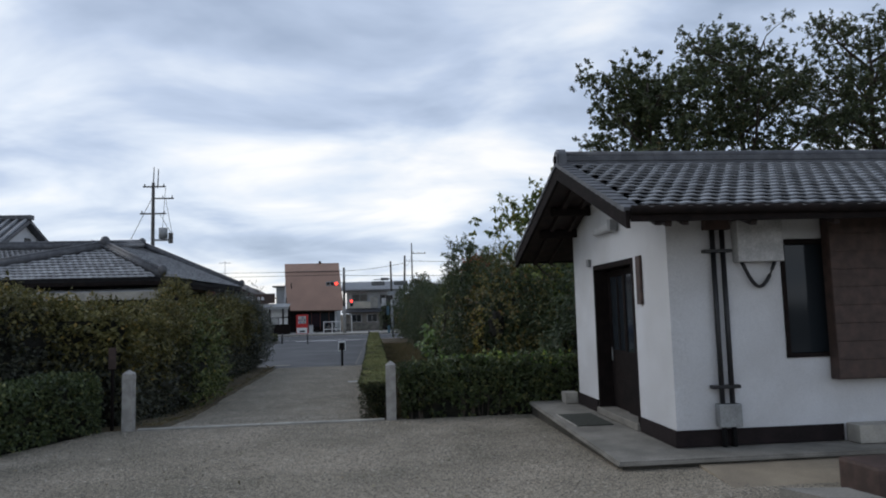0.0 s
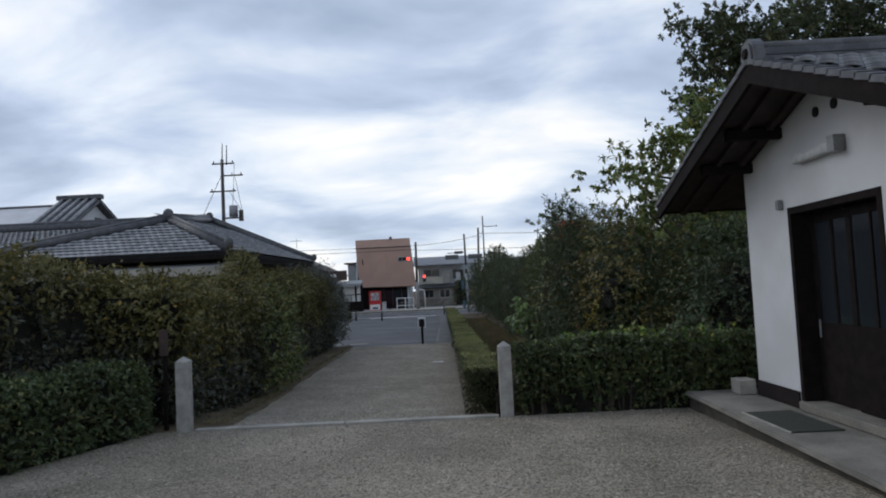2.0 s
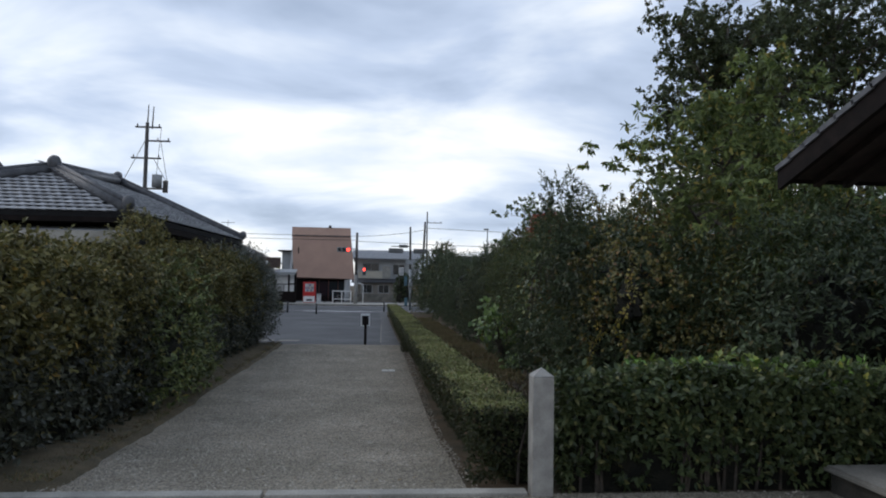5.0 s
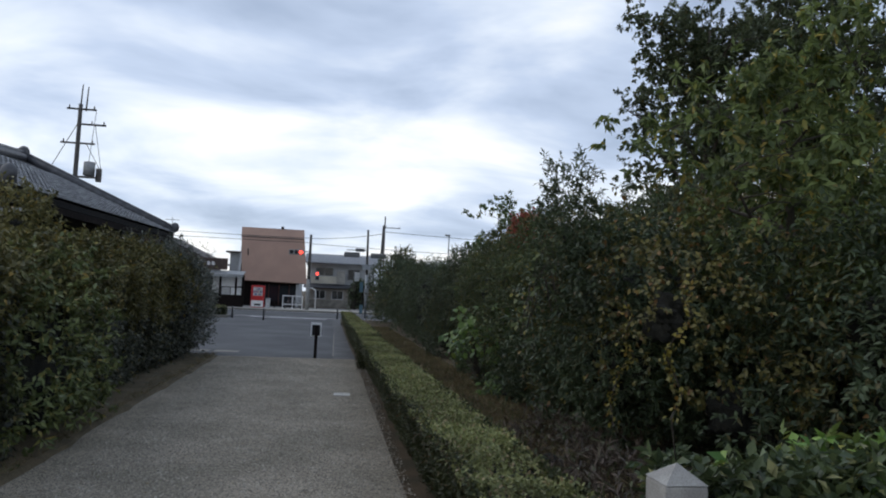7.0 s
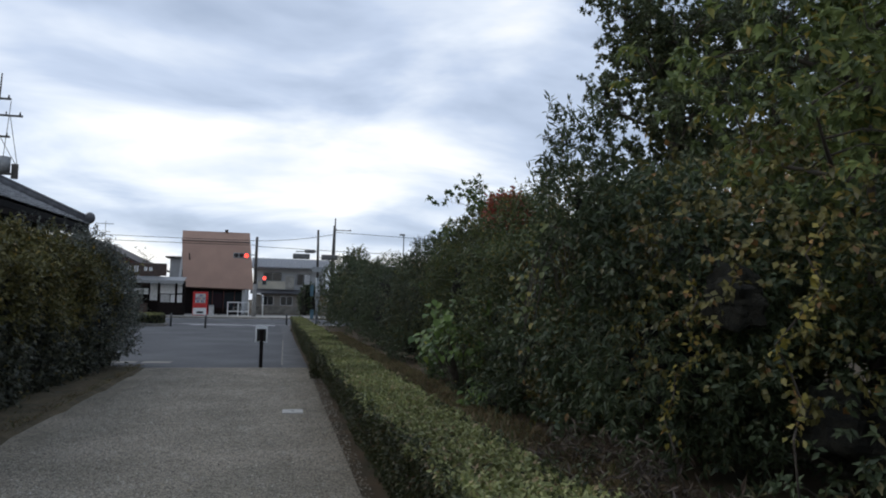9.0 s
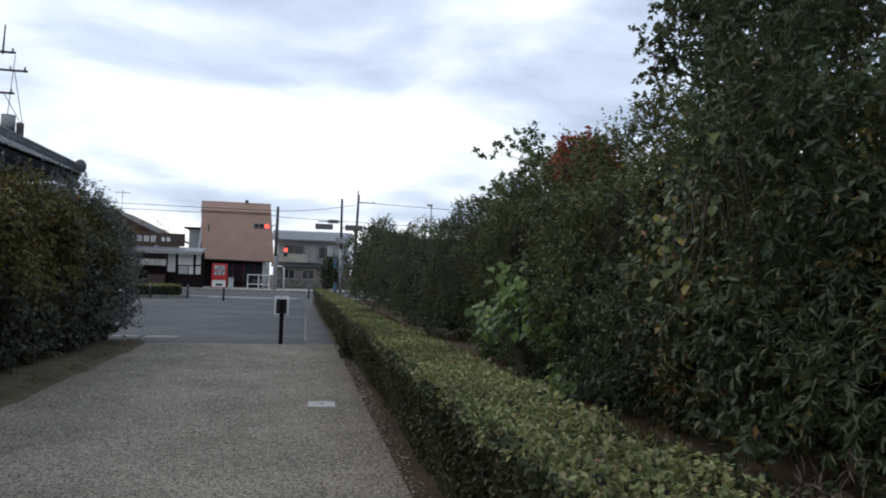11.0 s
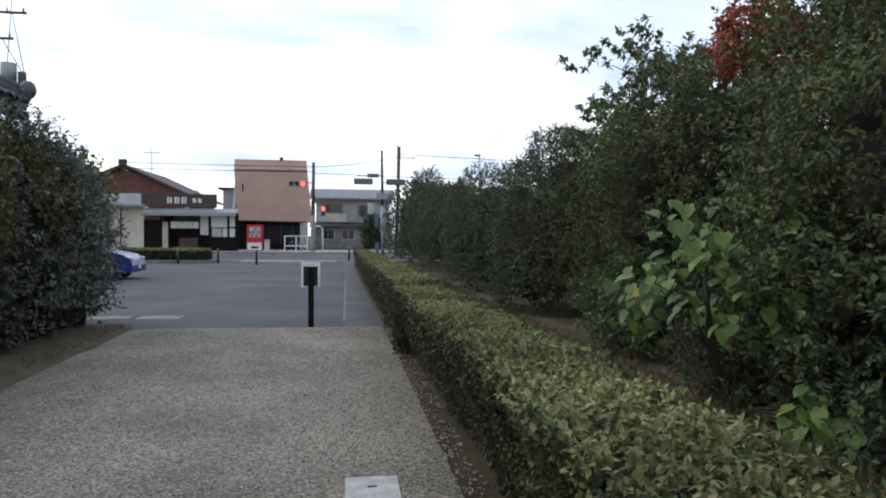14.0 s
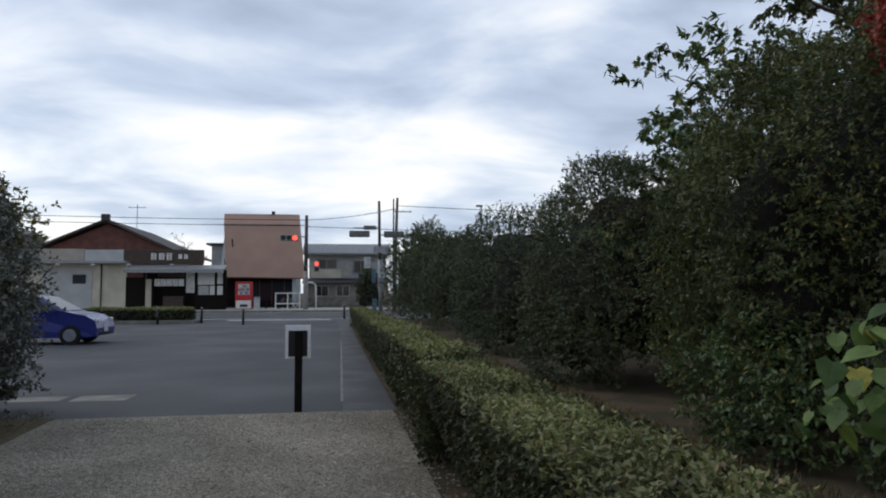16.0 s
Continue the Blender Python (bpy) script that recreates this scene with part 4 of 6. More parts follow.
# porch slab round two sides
setting("porch_footing", prism([(3.47, 0.05), (12.15, 0.05), (12.15, 4.96), (3.57, 4.96)], "z", 0.25, FLOOR - 0.045), FOOTING, "dark footing under the porch slab", "footing")
bm = prism([(3.40, 0.0), (12.2, 0.0), (12.2, 5.0), (3.53, 5.0)], "z", FLOOR - 0.05, FLOOR - 0.004)
edges_ = [e for e in bm.edges if all(abs(q.co.z - (FLOOR - 0.004)) < 1e-4 for q in e.verts)]
bmesh.ops.bevel(bm, geom=edges_, offset=0.02, segments=2, affect="EDGES")
setting("porch_slab", bm, CONCRETE, "grey concrete porch slab round the house", "porch")
setting("yard_slab", prism([(4.1, -1.6), (12.2, -2.2), (12.2, 0.04), (4.3, 0.04)], "z", 0.25, 0.665), mat("yellow_concrete", (0.34, 0.28, 0.2), (0.25, 0.205, 0.15), rough=0.9, scale=2), "yellowish worn concrete apron", "slab")
tagged(part("rough_stone", box(5.10, 6.4, -1.62, -1.1, 0.6, 0.95, 0.03), BROWN_WOOD), "low dark brown timber block beside the apron", "block")
fs_ = prism([(4.36, -1.36), (4.55, -1.72), (5.0, -1.82), (4.92, -1.46)], "z", 0.6, 0.765)
tagged(part("flat_stone", fs_, CONCRETE), "flat grey stone lying at the apron's edge", "stone")
dm = part("doormat", box(3.61, 4.13, 2.24, 3.30, FLOOR - 0.003, FLOOR + 0.012, 0.004), MAT_GREEN)
tagged(dm, "dark green rubber doormat with a pale edge on the porch", "doormat")
part("edge_strip", box(3.585, 3.608, 2.22, 3.32, FLOOR - 0.003, FLOOR + 0.014, 0.003), PALE_CONCRETE, dm, "pale edge strip")

# ---------------- hedges ----------------
RH = lambda y: float(np.interp(y, (5.4, 9, 12, 18, 23.5, 32, 47), (0.52, 0.50, 0.44, 0.40, 0.34, 0.22, 0.08)))
CREST = ((5.4, 8.5, 11, 14, 18, 21.4), (1.13, 1.08, 1.02, 1.0, 0.97, 0.94))
hedge_run("clipped_hedge", [(RH(y), y) for y in (5.4, 6.5, 8.5, 10.5, 13, 17, 21.35)], 0.62, 0.93, 950, 0.055, 6, 0.032, 0.019, L_CLIP_SHADE, L_CLIP_LIT, "low clipped box hedge beside the gravel path", 0.026, stems=44, recess=0.34, group="clipped hedges", crest=CREST)
hedge_run("clipped_hedge", [(RH(y), y) for y in (21.5, 26, 32, 39, 47)], 0.60, 0.95, 420, 0.07, 6, 0.045, 0.026, L_CLIP_SHADE, L_CLIP_LIT, "low clipped box hedge beside the car park", 0.025, recess=0.22, group="clipped hedges", crest=((21.5, 26, 47), (1.0, 0.98, 0.87)))
hedge_run("glossy_hedge", [(1.30, 5.62), (2.8, 5.64), (5.2, 5.66)], 0.56, 0.92, 420, 0.13, 6, 0.072, 0.04, L_CROSS, L_CROSS, "waist-high glossy-leaved hedge beside the stone post", 0.06, stems=26, soft_top=0.06, stem_at=0.49, bare=0.30)
hedge_run("yard_hedge", [(-4.75, 5.2), (-5.35, 2.9), (-6.4, -1.0), (-8.2, -8.0)][::-1], 0.95, 0.90, 330, 0.12, 6, 0.068, 0.037, L_CROSS, L_CROSS, "low clipped hedge along the gravel yard", 0.07, stems=18, soft_top=0.05)
hedge_run("tall_hedge", [(-6.15, 25.2), (-5.98, 20), (-5.78, 14), (-5.52, 9), (-5.3, 7), (-5.12, 5.45)][::-1], 1.42, 2.0, 165, 0.32, 9, 0.09, 0.045, L_HEDGE, L_HEDGE_TOP, "tall dark green broadleaf hedge turning yellow on top", 0.17, soft_top=0.30, droop=0.35, faces="lrt", rise=0.75, turn=0.58)
hedge_run("tall_hedge", [(-6.45, 6.6), (-7.6, 0.5), (-9.5, -7)][::-1], 1.8, 2.3, 110, 0.30, 9, 0.09, 0.045, L_HEDGE, L_HEDGE_TOP, "tall dark green hedge behind the low yard hedge", 0.16, soft_top=0.25, droop=0.35, faces="rt", turn=0.67)

# ---------------- shrubs beside the path ----------------
SHRUBS = [
    # x, y, top, half width, half length, leaf sprays, per, leaf length, leaf width, material, droop, label
    (6.60, 9.0, 3.20, 2.2, 2.0, 3800, 8, 0.105, 0.042, L_DARK, 0.40, "dense dark evergreen shrub behind the glossy hedge"),
    (4.75, 13.4, 3.55, 1.75, 2.2, 3600, 8, 0.105, 0.048, L_DARK, 0.55, "dense dark evergreen shrub with a pointed top"),
    (5.52, 17.9, 4.23, 2.1, 2.1, 6600, 9, 0.070, 0.033, L_GROWN, 0.35, "dense green shrub with climbing vines"),
    (5.35, 22.1, 4.36, 2.1, 2.25, 9000, 9, 0.056, 0.028, L_GROWN, 0.35, "rounded dark green shrub beside the path"),
    (5.10, 27.1, 4.02, 2.1, 3.2, 10500, 9, 0.056, 0.028, L_DARK, 0.30, "rounded dark green shrub beside the path"),
    (4.75, 33.6, 3.57, 2.0, 3.1, 7000, 8, 0.060, 0.031, L_DARK, 0.30, "rounded dark green shrub beside the car park"),
    (4.62, 39.4, 3.70, 2.0, 2.8, 3400, 8, 0.080, 0.040, L_DARK, 0.30, "rounded dark green shrub beside the car park"),
    (4.57, 44.6, 4.05, 2.1, 2.6, 2600, 8, 0.098, 0.049, L_DARK, 0.30, "rounded dark green shrub beside the car park"),
    (4.52, 49.2, 4.55, 2.2, 2.5, 2240, 8, 0.107, 0.053, L_DARK, 0.30, "tall rounded dark green shrub near the road"),
    (4.52, 53.4, 5.18, 2.2, 2.3, 1920, 8, 0.115, 0.057, L_DARK, 0.30, "tall rounded dark shrub near the road"),
    (8.80, 9.5, 3.60, 2.6, 2.8, 3800, 9, 0.110, 0.051, L_MID, 0.35, "tall tangled shrub with yellowing vines"),
    (9.20, 15.5, 5.10, 2.8, 3.2, 4180, 9, 0.120, 0.055, L_MID, 0.35, "tall tangled green shrub with yellowing leaves"),
    (9.20, 21.5, 5.30, 2.7, 3.2, 2880, 9, 0.107, 0.049, L_DARK, 0.35, "tall dark shrub in the thicket"),
    (9.00, 28.0, 4.60, 2.6, 3.4, 2080, 9, 0.107, 0.049, L_DARK, 0.35, "tall dark shrub in the thicket"),
    (9.00, 36.0, 4.60, 2.6, 4.4, 2080, 9, 0.115, 0.057, L_DARK, 0.35, "tall dark shrub in the thicket"),
    (13.50, 12.5, 4.90, 3.0, 4.5, 3040, 9, 0.138, 0.064, L_MID, 0.35, "tall green shrub at the back of the thicket"),
]
for k, (x, y, top_, hw, hl, n_, per_, ll, lw, m_, dr, lab) in enumerate(SHRUBS):
    g = gz(y)
    h = (top_ - g) / 2
    shrub("shrub", (x, y, g + h * 0.98), (hw, hl * (0.76 if 2 < k < 10 else 0.92), h * 1.05), n_, per_, 0.22 if 2 < k < 8 else 0.32, ll, lw, m_, lab, "shrub", "shrubs beside the path", seed=20 + k, droop=dr, rough=0.18 if 2 < k < 10 else 0.28, extra=(0.36, L_YEL) if k in (10, 11, 15) else (0.20, L_YEL) if k == 0 else (0.22, L_YEL) if k == 1 else (0.12, L_YEL) if k in (2, 9) else (0.03, L_YEL), core=0.66 if 2 < k < 10 else 0.54)
# dense undergrowth along the foot of the thicket
for k in range(10):
    y = 7.6 + k * 2.75
    if abs(y - 18.4) < 1.5 or k in (0, 6, 8):
        continue
    far = k > 4
    x = (4.6 if k < 3 else 4.1 if k < 6 else 3.75) + 0.2 * math.sin(k * 2.3)
    g = gz(y)
    shrub("undergrowth_shrub", (x, y, g + (0.5 if far else 0.75)), ((0.6 if far else 0.85) + 0.12 * math.sin(k * 1.7), 1.2 if far else 1.5, (0.6 if far else 0.95) + 0.2 * math.sin(k * 3.1)), (520 if k < 4 else 760) if k < 9 else 320, 9, 0.24, (0.105 if k < 4 else 0.070) if k < 9 else 0.10, (0.042 if k < 4 else 0.034) if k < 9 else 0.045, (L_DARK, L_DARK, L_DARK if k < 5 else L_MID)[k % 3], "low dark undergrowth at the foot of the thicket", "shrub", "undergrowth", seed=60 + k, droop=0.4, rough=0.3, core=0.35)
shrub("undergrowth_shrub", (4.2, 18.5, gz(18.5) + 0.9), (0.85, 2.1, 1.1), 1300, 9, 0.24, 0.070, 0.034, L_DARK, "low dark undergrowth behind the broad-leaved plant", "shrub", "undergrowth", seed=88, droop=0.4, rough=0.25, core=0.6)
# slender shoots at the top of the pointed shrub
shrub("shrub_shoot", (3.36, 13.1, 3.25), (0.42, 0.5, 1.05), 340, 9, 0.28, 0.11, 0.03, L_DARK, "slender upright evergreen shoots above the shrub", "shrub", seed=3, lift=1.0, rough=0.35, core=0.1)
# narrow drooping leaves low at the edge of the thicket
shrub("narrow_leaf_shrub", (3.95, 12.2, 1.20), (0.95, 1.5, 1.10), 1300, 9, 0.26, 0.105, 0.022, L_DARK, "low shrub with long narrow drooping leaves", "shrub", seed=5, droop=0.7, core=0.4, rough=0.3)
shrub("narrow_leaf_shrub", (4.05, 15.6, 0.9), (0.85, 1.2, 0.85), 850, 9, 0.24, 0.10, 0.028, L_DARK, "low shrub with narrow drooping leaves", "shrub", seed=6, droop=0.7, rough=0.3)
shrub("vine", (4.0, 10.9, 2.0), (0.80, 1.5, 1.4), 430, 8, 0.30, 0.075, 0.055, L_YEL, "yellow-green vine hanging over the shrubs", "vine", seed=8, droop=0.6, rough=0.4, core=0.2)
shrub("hedge_vine", (3.2, 5.40, 1.385), (1.5, 0.26, 0.08), 150, 8, 0.14, 0.08, 0.05, L_BRIGHT, "bright green climbing leaves on top of the hedge", "vine", seed=41, core=0.3)
shrub("hedge_shoot", (-5.2, 21.3, 2.85), (0.6, 2.8, 0.25), 260, 9, 0.46, 0.07, 0.034, L_SILVER, "thin upright twigs along the top of the tall hedge", "shrub", seed=19, rough=0.4, core=0.3, lift=1.6)
# dry weeds behind the clipped hedge
shrub("dry_weeds", (1.95, 7.4, gz(7.4) + 0.25), (0.55, 1.3, 0.42), 330, 9, 0.22, 0.11, 0.016, L_STALK, "dry reddish-brown weeds behind the clipped hedge", "weeds", seed=71, lift=0.9, core=0.2, droop=0.1)
shrub("dry_weeds", (2.3, 10.2, gz(10.2) + 0.2), (0.45, 1.3, 0.36), 240, 9, 0.20, 0.11, 0.016, L_STALK, "dry reddish-brown weeds behind the clipped hedge", "weeds", seed=72, lift=0.9, core=0.2, droop=0.1)
# thin yellow vines hanging through the thicket
rv = random.Random(44)
for x0, y0, z0, z1 in ((3.55, 11.6, 2.75, 0.9), (3.35, 10.5, 2.2, 0.6), (3.9, 12.8, 3.3, 1.5), (3.3, 9.0, 2.5, 1.0)):
    vn = thing("hanging_vine", (x0, y0, gz(y0)), "thin vine with small yellow leaves hanging in the thicket", "vine", "hanging vines")
    run = [Vector((x0 + rv.uniform(-0.10, 0.10), y0 + 0.10 * k * rv.uniform(0.2, 1.0), z0 + (z1 - z0) * k / 7)) for k in range(8)]
    part("stem", tube(bmesh.new(), run + [Vector((x0 + 0.1, y0 + 0.3, gz(y0) - 0.02))], 0.008, 6), BARK, vn)
    pts_ = np.array([run[min(int(u), 6)].lerp(run[min(int(u), 6) + 1], u - int(u))[:] for u in np.linspace(0, 6.99, 110)]) + RNG.normal(0, 0.035, (110, 3))
    leaves("leaves", pts_, np.column_stack([RNG.normal(-0.3, 0.5, 110), RNG.normal(-0.4, 0.5, 110), RNG.uniform(-1, 0, 110)]), RNG.normal(0, 1, (110, 3)), 0.065, 0.045, L_VINE, vn)
for x_, y_, r_ in ((3.35, 16.4, 0.42), (3.55, 17.5, 0.38), (3.5, 18.4, 0.42), (3.5, 21.2, 0.3)):
    shrub("low_shrub", (x_, y_, gz(y_) + 0.22), (r_, r_ * 1.5, 0.34), 240, 8, 0.16, 0.062, 0.03, L_DARK, "low dark seedling shrub on the bare soil", "shrub", "", seed=int(y_ * 10), rough=0.4, core=0.3)
# rounded, twiggy end of the tall hedge
shrub("hedge_end_shrub", (-5.12, 23.1, 1.58), (1.2, 2.3, 1.62), 2600, 8, 0.34, 0.07, 0.036, L_SILVER, "rounded grey-green end of the tall hedge with loose twigs", "shrub", seed=12, lift=0.7, rough=0.16)
shrub("hedge_shoot", (-4.95, 10.6, 2.12), (0.55, 2.4, 0.34), 800, 9, 0.40, 0.095, 0.045, L_HEDGE_TOP, "olive and yellow shoots along the top of the tall hedge", "shrub", seed=15, rough=0.4, core=0.4, lift=0.7)
shrub("hedge_shoot", (-5.15, 13.7, 2.85), (0.38, 0.8, 0.62), 300, 9, 0.34, 0.09, 0.04, L_HEDGE_TOP, "tall olive shoots above the tall hedge", "shrub", seed=16, rough=0.4, core=0.3, lift=1.0)
shrub("fresh_shoot", (2.75, 5.50, gz(5.50) + 0.85), (0.95, 0.30, 0.16), 170, 7, 0.16, 0.085, 0.042, L_FRESH, "pale yellow-green new shoots on top of the glossy hedge", "shrub", seed=17, rough=0.3, core=0.3)
shrub("hedge_shoot", (-4.20, 12.2, 1.1), (0.54, 1.7, 1.15), 640, 12, 0.50, 0.105, 0.05, L_OLIVE, "leafy green shoots growing out of the tall hedge", "shrub", seed=13, rough=0.3)

tree("broadleaf_tree", (6.35, 11.5, gz(11.5)), 6.3, 2.35, 11, 12500, 0.15, 0.07, L_BROAD, "green broadleaf tree with drooping leaves in the thicket", 4, bare=0.22, clump=0.6, lean=(-0.3, 0), trunk_r=0.12)
tree("broadleaf_tree", (9.0, 13.6, gz(13.6)), 6.0, 2.6, 9, 11000, 0.14, 0.07, L_BROAD, "green broadleaf tree overgrown with vines", 14, bare=0.35, clump=0.55, trunk_r=0.11)
tree("broadleaf_tree", (6.3, 24.7, 0.0), 5.5, 2.3, 10, 12000, 0.13, 0.07, L_MID, "slim broadleaf tree with hanging leaf tips", 5, bare=0.4, clump=0.45, lean=(-0.4, 0), trunk_r=0.09)
maple = shrub("maple_tree", (4.85, 20.3, 4.02), (0.44, 0.45, 0.38), 420, 9, 0.26, 0.07, 0.05, L_RED, "small maple with scarlet autumn leaves above the shrubs", "tree", seed=33, rough=0.4, core=0.3)
part("trunk", tube(bmesh.new(), [(5.5, 20.6, 0.0), (5.2, 20.4, 2.2), (4.75, 20.2, 3.9)], [0.07, 0.05, 0.02], 8), BARK, maple)
tree("tall_tree", (18.9, 37.0, 0.0), 22.0, 5.4, 20, 39000, 0.26, 0.15, L_TREE, "tall dark broadleaf tree with an open crown", 7, bare=0.26, clump=1.15, lean=(0.6, 0), trunk_r=0.30)
tree("tall_tree", (27.5, 39.0, 0.0), 25.0, 7.0, 18, 39000, 0.25, 0.14, L_TREE, "tall dark broadleaf tree with sky showing through", 8, bare=0.36, clump=1.15, trunk_r=0.36)
tree("tall_tree", (38.5, 40.0, 0.0), 27.0, 8.0, 20, 39000, 0.25, 0.14, L_TREE, "tall dark broadleaf tree with bare lower limbs", 9, bare=0.36, clump=1.2, trunk_r=0.38)
tree("tall_tree", (20.0, 27.0, 0.0), 11.0, 3.6, 12, 11000, 0.17, 0.095, L_TREE, "dark broadleaf tree at the back of the thicket", 10, bare=0.25, clump=0.8, trunk_r=0.2)
shrub("street_shrub", (1.75, 69.0, 1.9), (0.85, 0.8, 1.75), 420, 8, 0.3, 0.16, 0.08, L_DARK, "tall dark shrub beside the grey house", "shrub", seed=90, core=0.8)
tree("street_tree", (5.6, 62.0, 0.2), 6.2, 1.9, 8, 5000, 0.18, 0.11, L_DARK, "small dark street tree by the crossing", 11, bare=0.3, clump=0.6, trunk_r=0.1)
tree("bare_tree", (-13.6, 76.0, 0.3), 7.0, 2.0, 8, 250, 0.1, 0.06, L_DARK, "leafless small tree behind the shop", 12, bare=0.4, clump=0.5, trunk_r=0.1)

# broad-leaved plant: every leaf a piece of its own
bl = thing("broad_leaf_plant", (3.25, 18.3, gz(18.3)), "young plant with large bright green heart-shaped leaves", "plant")
g0 = gz(18.3)
stem_b = bmesh.new()
rb = random.Random(21)
stem_tips = []
# leaf clusters along leaning stems: main spire, side clump, upper and low shoots
for cx, cy, zt, zb, wide, n_s in ((2.78, 18.0, 1.85, 0.95, 0.48, 8), (2.80, 18.9, 1.35, 0.85, 0.34, 4), (3.70, 18.2, 1.95, 1.55, 0.30, 3), (3.20, 17.0, 0.42, 0.22, 0.34, 4), (3.15, 18.0, 1.40, 0.85, 0.42, 5)):
    for k in range(n_s):
        u = k / max(n_s - 1, 1)
        e = Vector((cx + u * rb.uniform(-wide, wide), cy + u * rb.uniform(-wide, wide), zt + (zb - zt) * u))
        mid_ = Vector((3.25 + (cx - 3.25) * 0.7, 18.3 + (cy - 18.3) * 0.7, g0 + (e.z - g0) * 0.6))
        tube(stem_b, [(3.25, 18.3, g0), mid_, e], [0.016, 0.011, 0.005], 6)
        stem_tips += [e, e + Vector((rb.uniform(-wide, wide) * 0.5, rb.uniform(-wide, wide) * 0.5, -0.10)), e + Vector((rb.uniform(-wide, wide) * 0.6, rb.uniform(-wide, wide) * 0.6, 0.03))]
part("stem", stem_b, BARK, bl)
bm = bmesh.new()
for sgn in (1, -1):
    rib = [bm.verts.new(q) for q in ((0, 0, 0), (0, 0.4, 0.03), (0, 0.75, 0.0), (0, 1.05, -0.12))]
    rim = [bm.verts.new(q) for q in ((sgn * 0.22, -0.12, 0.04), (sgn * 0.46, 0.22, 0.08), (sgn * 0.34, 0.62, 0.05))]
    for tri in ((rib[0], rim[0], rim[1]), (rib[0], rim[1], rib[1]), (rib[1], rim[1], rim[2]), (rib[1], rim[2], rib[2]), (rib[2], rim[2], rib[3])):
        bm.faces.new(tri if sgn < 0 else tri[::-1])
bmesh.ops.remove_doubles(bm, verts=bm.verts[:], dist=0.001)
big_me = bpy.data.meshes.new("leaf")
bm.to_mesh(big_me)
bm.free()
piece_leaf = L_BIG.copy()
for nd in piece_leaf.node_tree.nodes:
    if nd.type == "VALTORGB":
        oi = piece_leaf.node_tree.nodes.new("ShaderNodeObjectInfo")
        piece_leaf.node_tree.links.new(oi.outputs["Random"], nd.inputs[0])
big_me.materials.append(piece_leaf)
for k in range(270):
    p = stem_tips[k % len(stem_tips)] + Vector((rb.gauss(-0.03, 0.10), rb.gauss(0, 0.12), rb.gauss(0.0, 0.07)))
    s = rb.uniform(0.09, 0.18)
    ob = new("leaf", big_me)
    ob.parent = bl
    ob.matrix_parent_inverse = bl.matrix_basis.inverted()
    ob.matrix_basis = Matrix.LocRotScale(p, Euler((rb.uniform(-1.15, -0.25), rb.uniform(-0.35, 0.35), rb.uniform(1.3, 3.8))), (s, s, s))

# broad-leaved climber hanging over the front of the thicket
cl = thing("broad_leaf_climber", (3.75, 13.9, gz(13.9)), "climber with large yellow-green leaves hanging over the shrubs", "vine")
climb_b = bmesh.new()
climb_pts = []
for k in range(7):
    x0, y0 = 2.85 + rb.uniform(-0.1, 0.2), 12.9 + 0.12 * k + rb.uniform(-0.1, 0.1)
    hi = 3.0 + rb.uniform(-0.4, 0.25)
    run = [Vector((3.9, 13.9, gz(13.9))), Vector((x0 + 0.5, y0, hi * 0.6)), Vector((x0 + 0.25, y0, hi))]
    run += [Vector((x0 + 0.1 - 0.05 * j, y0 + rb.uniform(-0.12, 0.12), hi - 0.28 * j)) for j in range(1, 5)]
    tube(climb_b, run, 0.008, 5)
    climb_pts += run[2:]
part("stem", climb_b, BARK, cl)
climb_me = big_me.copy()
climb_me.materials[0] = L_CLIMB.copy()
for nd in climb_me.materials[0].node_tree.nodes:
    if nd.type == "VALTORGB":
        oi = climb_me.materials[0].node_tree.nodes.new("ShaderNodeObjectInfo")
        climb_me.materials[0].node_tree.links.new(oi.outputs["Random"], nd.inputs[0])
for k in range(84):
    p = climb_pts[k % len(climb_pts)] + Vector((rb.gauss(-0.06, 0.08), rb.gauss(0, 0.16), rb.gauss(0, 0.12)))
    q = rb.uniform(0.055, 0.10)
    ob = new("leaf", climb_me)
    ob.parent = cl
    ob.matrix_parent_inverse = cl.matrix_basis.inverted()
    ob.matrix_basis = Matrix.LocRotScale(p, Euler((rb.uniform(-1.3, -0.4), rb.uniform(-0.4, 0.4), rb.uniform(1.2, 3.9))), (q, q, q))

# dry grass and litter on the bank between hedge and thicket
n_g = 44000
gy_ = 5.8 + 40 * RNG.uniform(0, 1, n_g) ** 1.4
gx_ = 1.15 + RNG.uniform(0, 1, n_g) * 2.3 - 0.012 * (gy_ - 8)
base_ = np.column_stack([gx_, gy_, np.interp(gy_, GY, GZ)])
gd_ = np.column_stack([RNG.normal(0, 0.5, n_g), RNG.normal(0, 0.5, n_g), RNG.uniform(0.15, 1.1, n_g)])
tagged(leaves("dry_grass", base_, gd_, RNG.normal(0, 1, (n_g, 3)), 0.13, 0.012, L_DRY, None), "thin dry grass and litter on the bank", "grass", "", "stuff")
n_g = 6000
gy_ = RNG.uniform(5.3, 24.5, n_g)
gx_ = np.interp(gy_, [5, 8.5, 13, 18, 24], [-2.80, -3.35, -3.56, -3.62, -3.75]) - 0.06 - np.abs(RNG.normal(0, 0.3, n_g))
base_ = np.column_stack([gx_, gy_, np.interp(gy_, GY, GZ) + 0.07])
gd_ = np.column_stack([RNG.normal(0, 0.5, n_g), RNG.normal(0, 0.5, n_g), RNG.uniform(0.1, 0.8, n_g)])
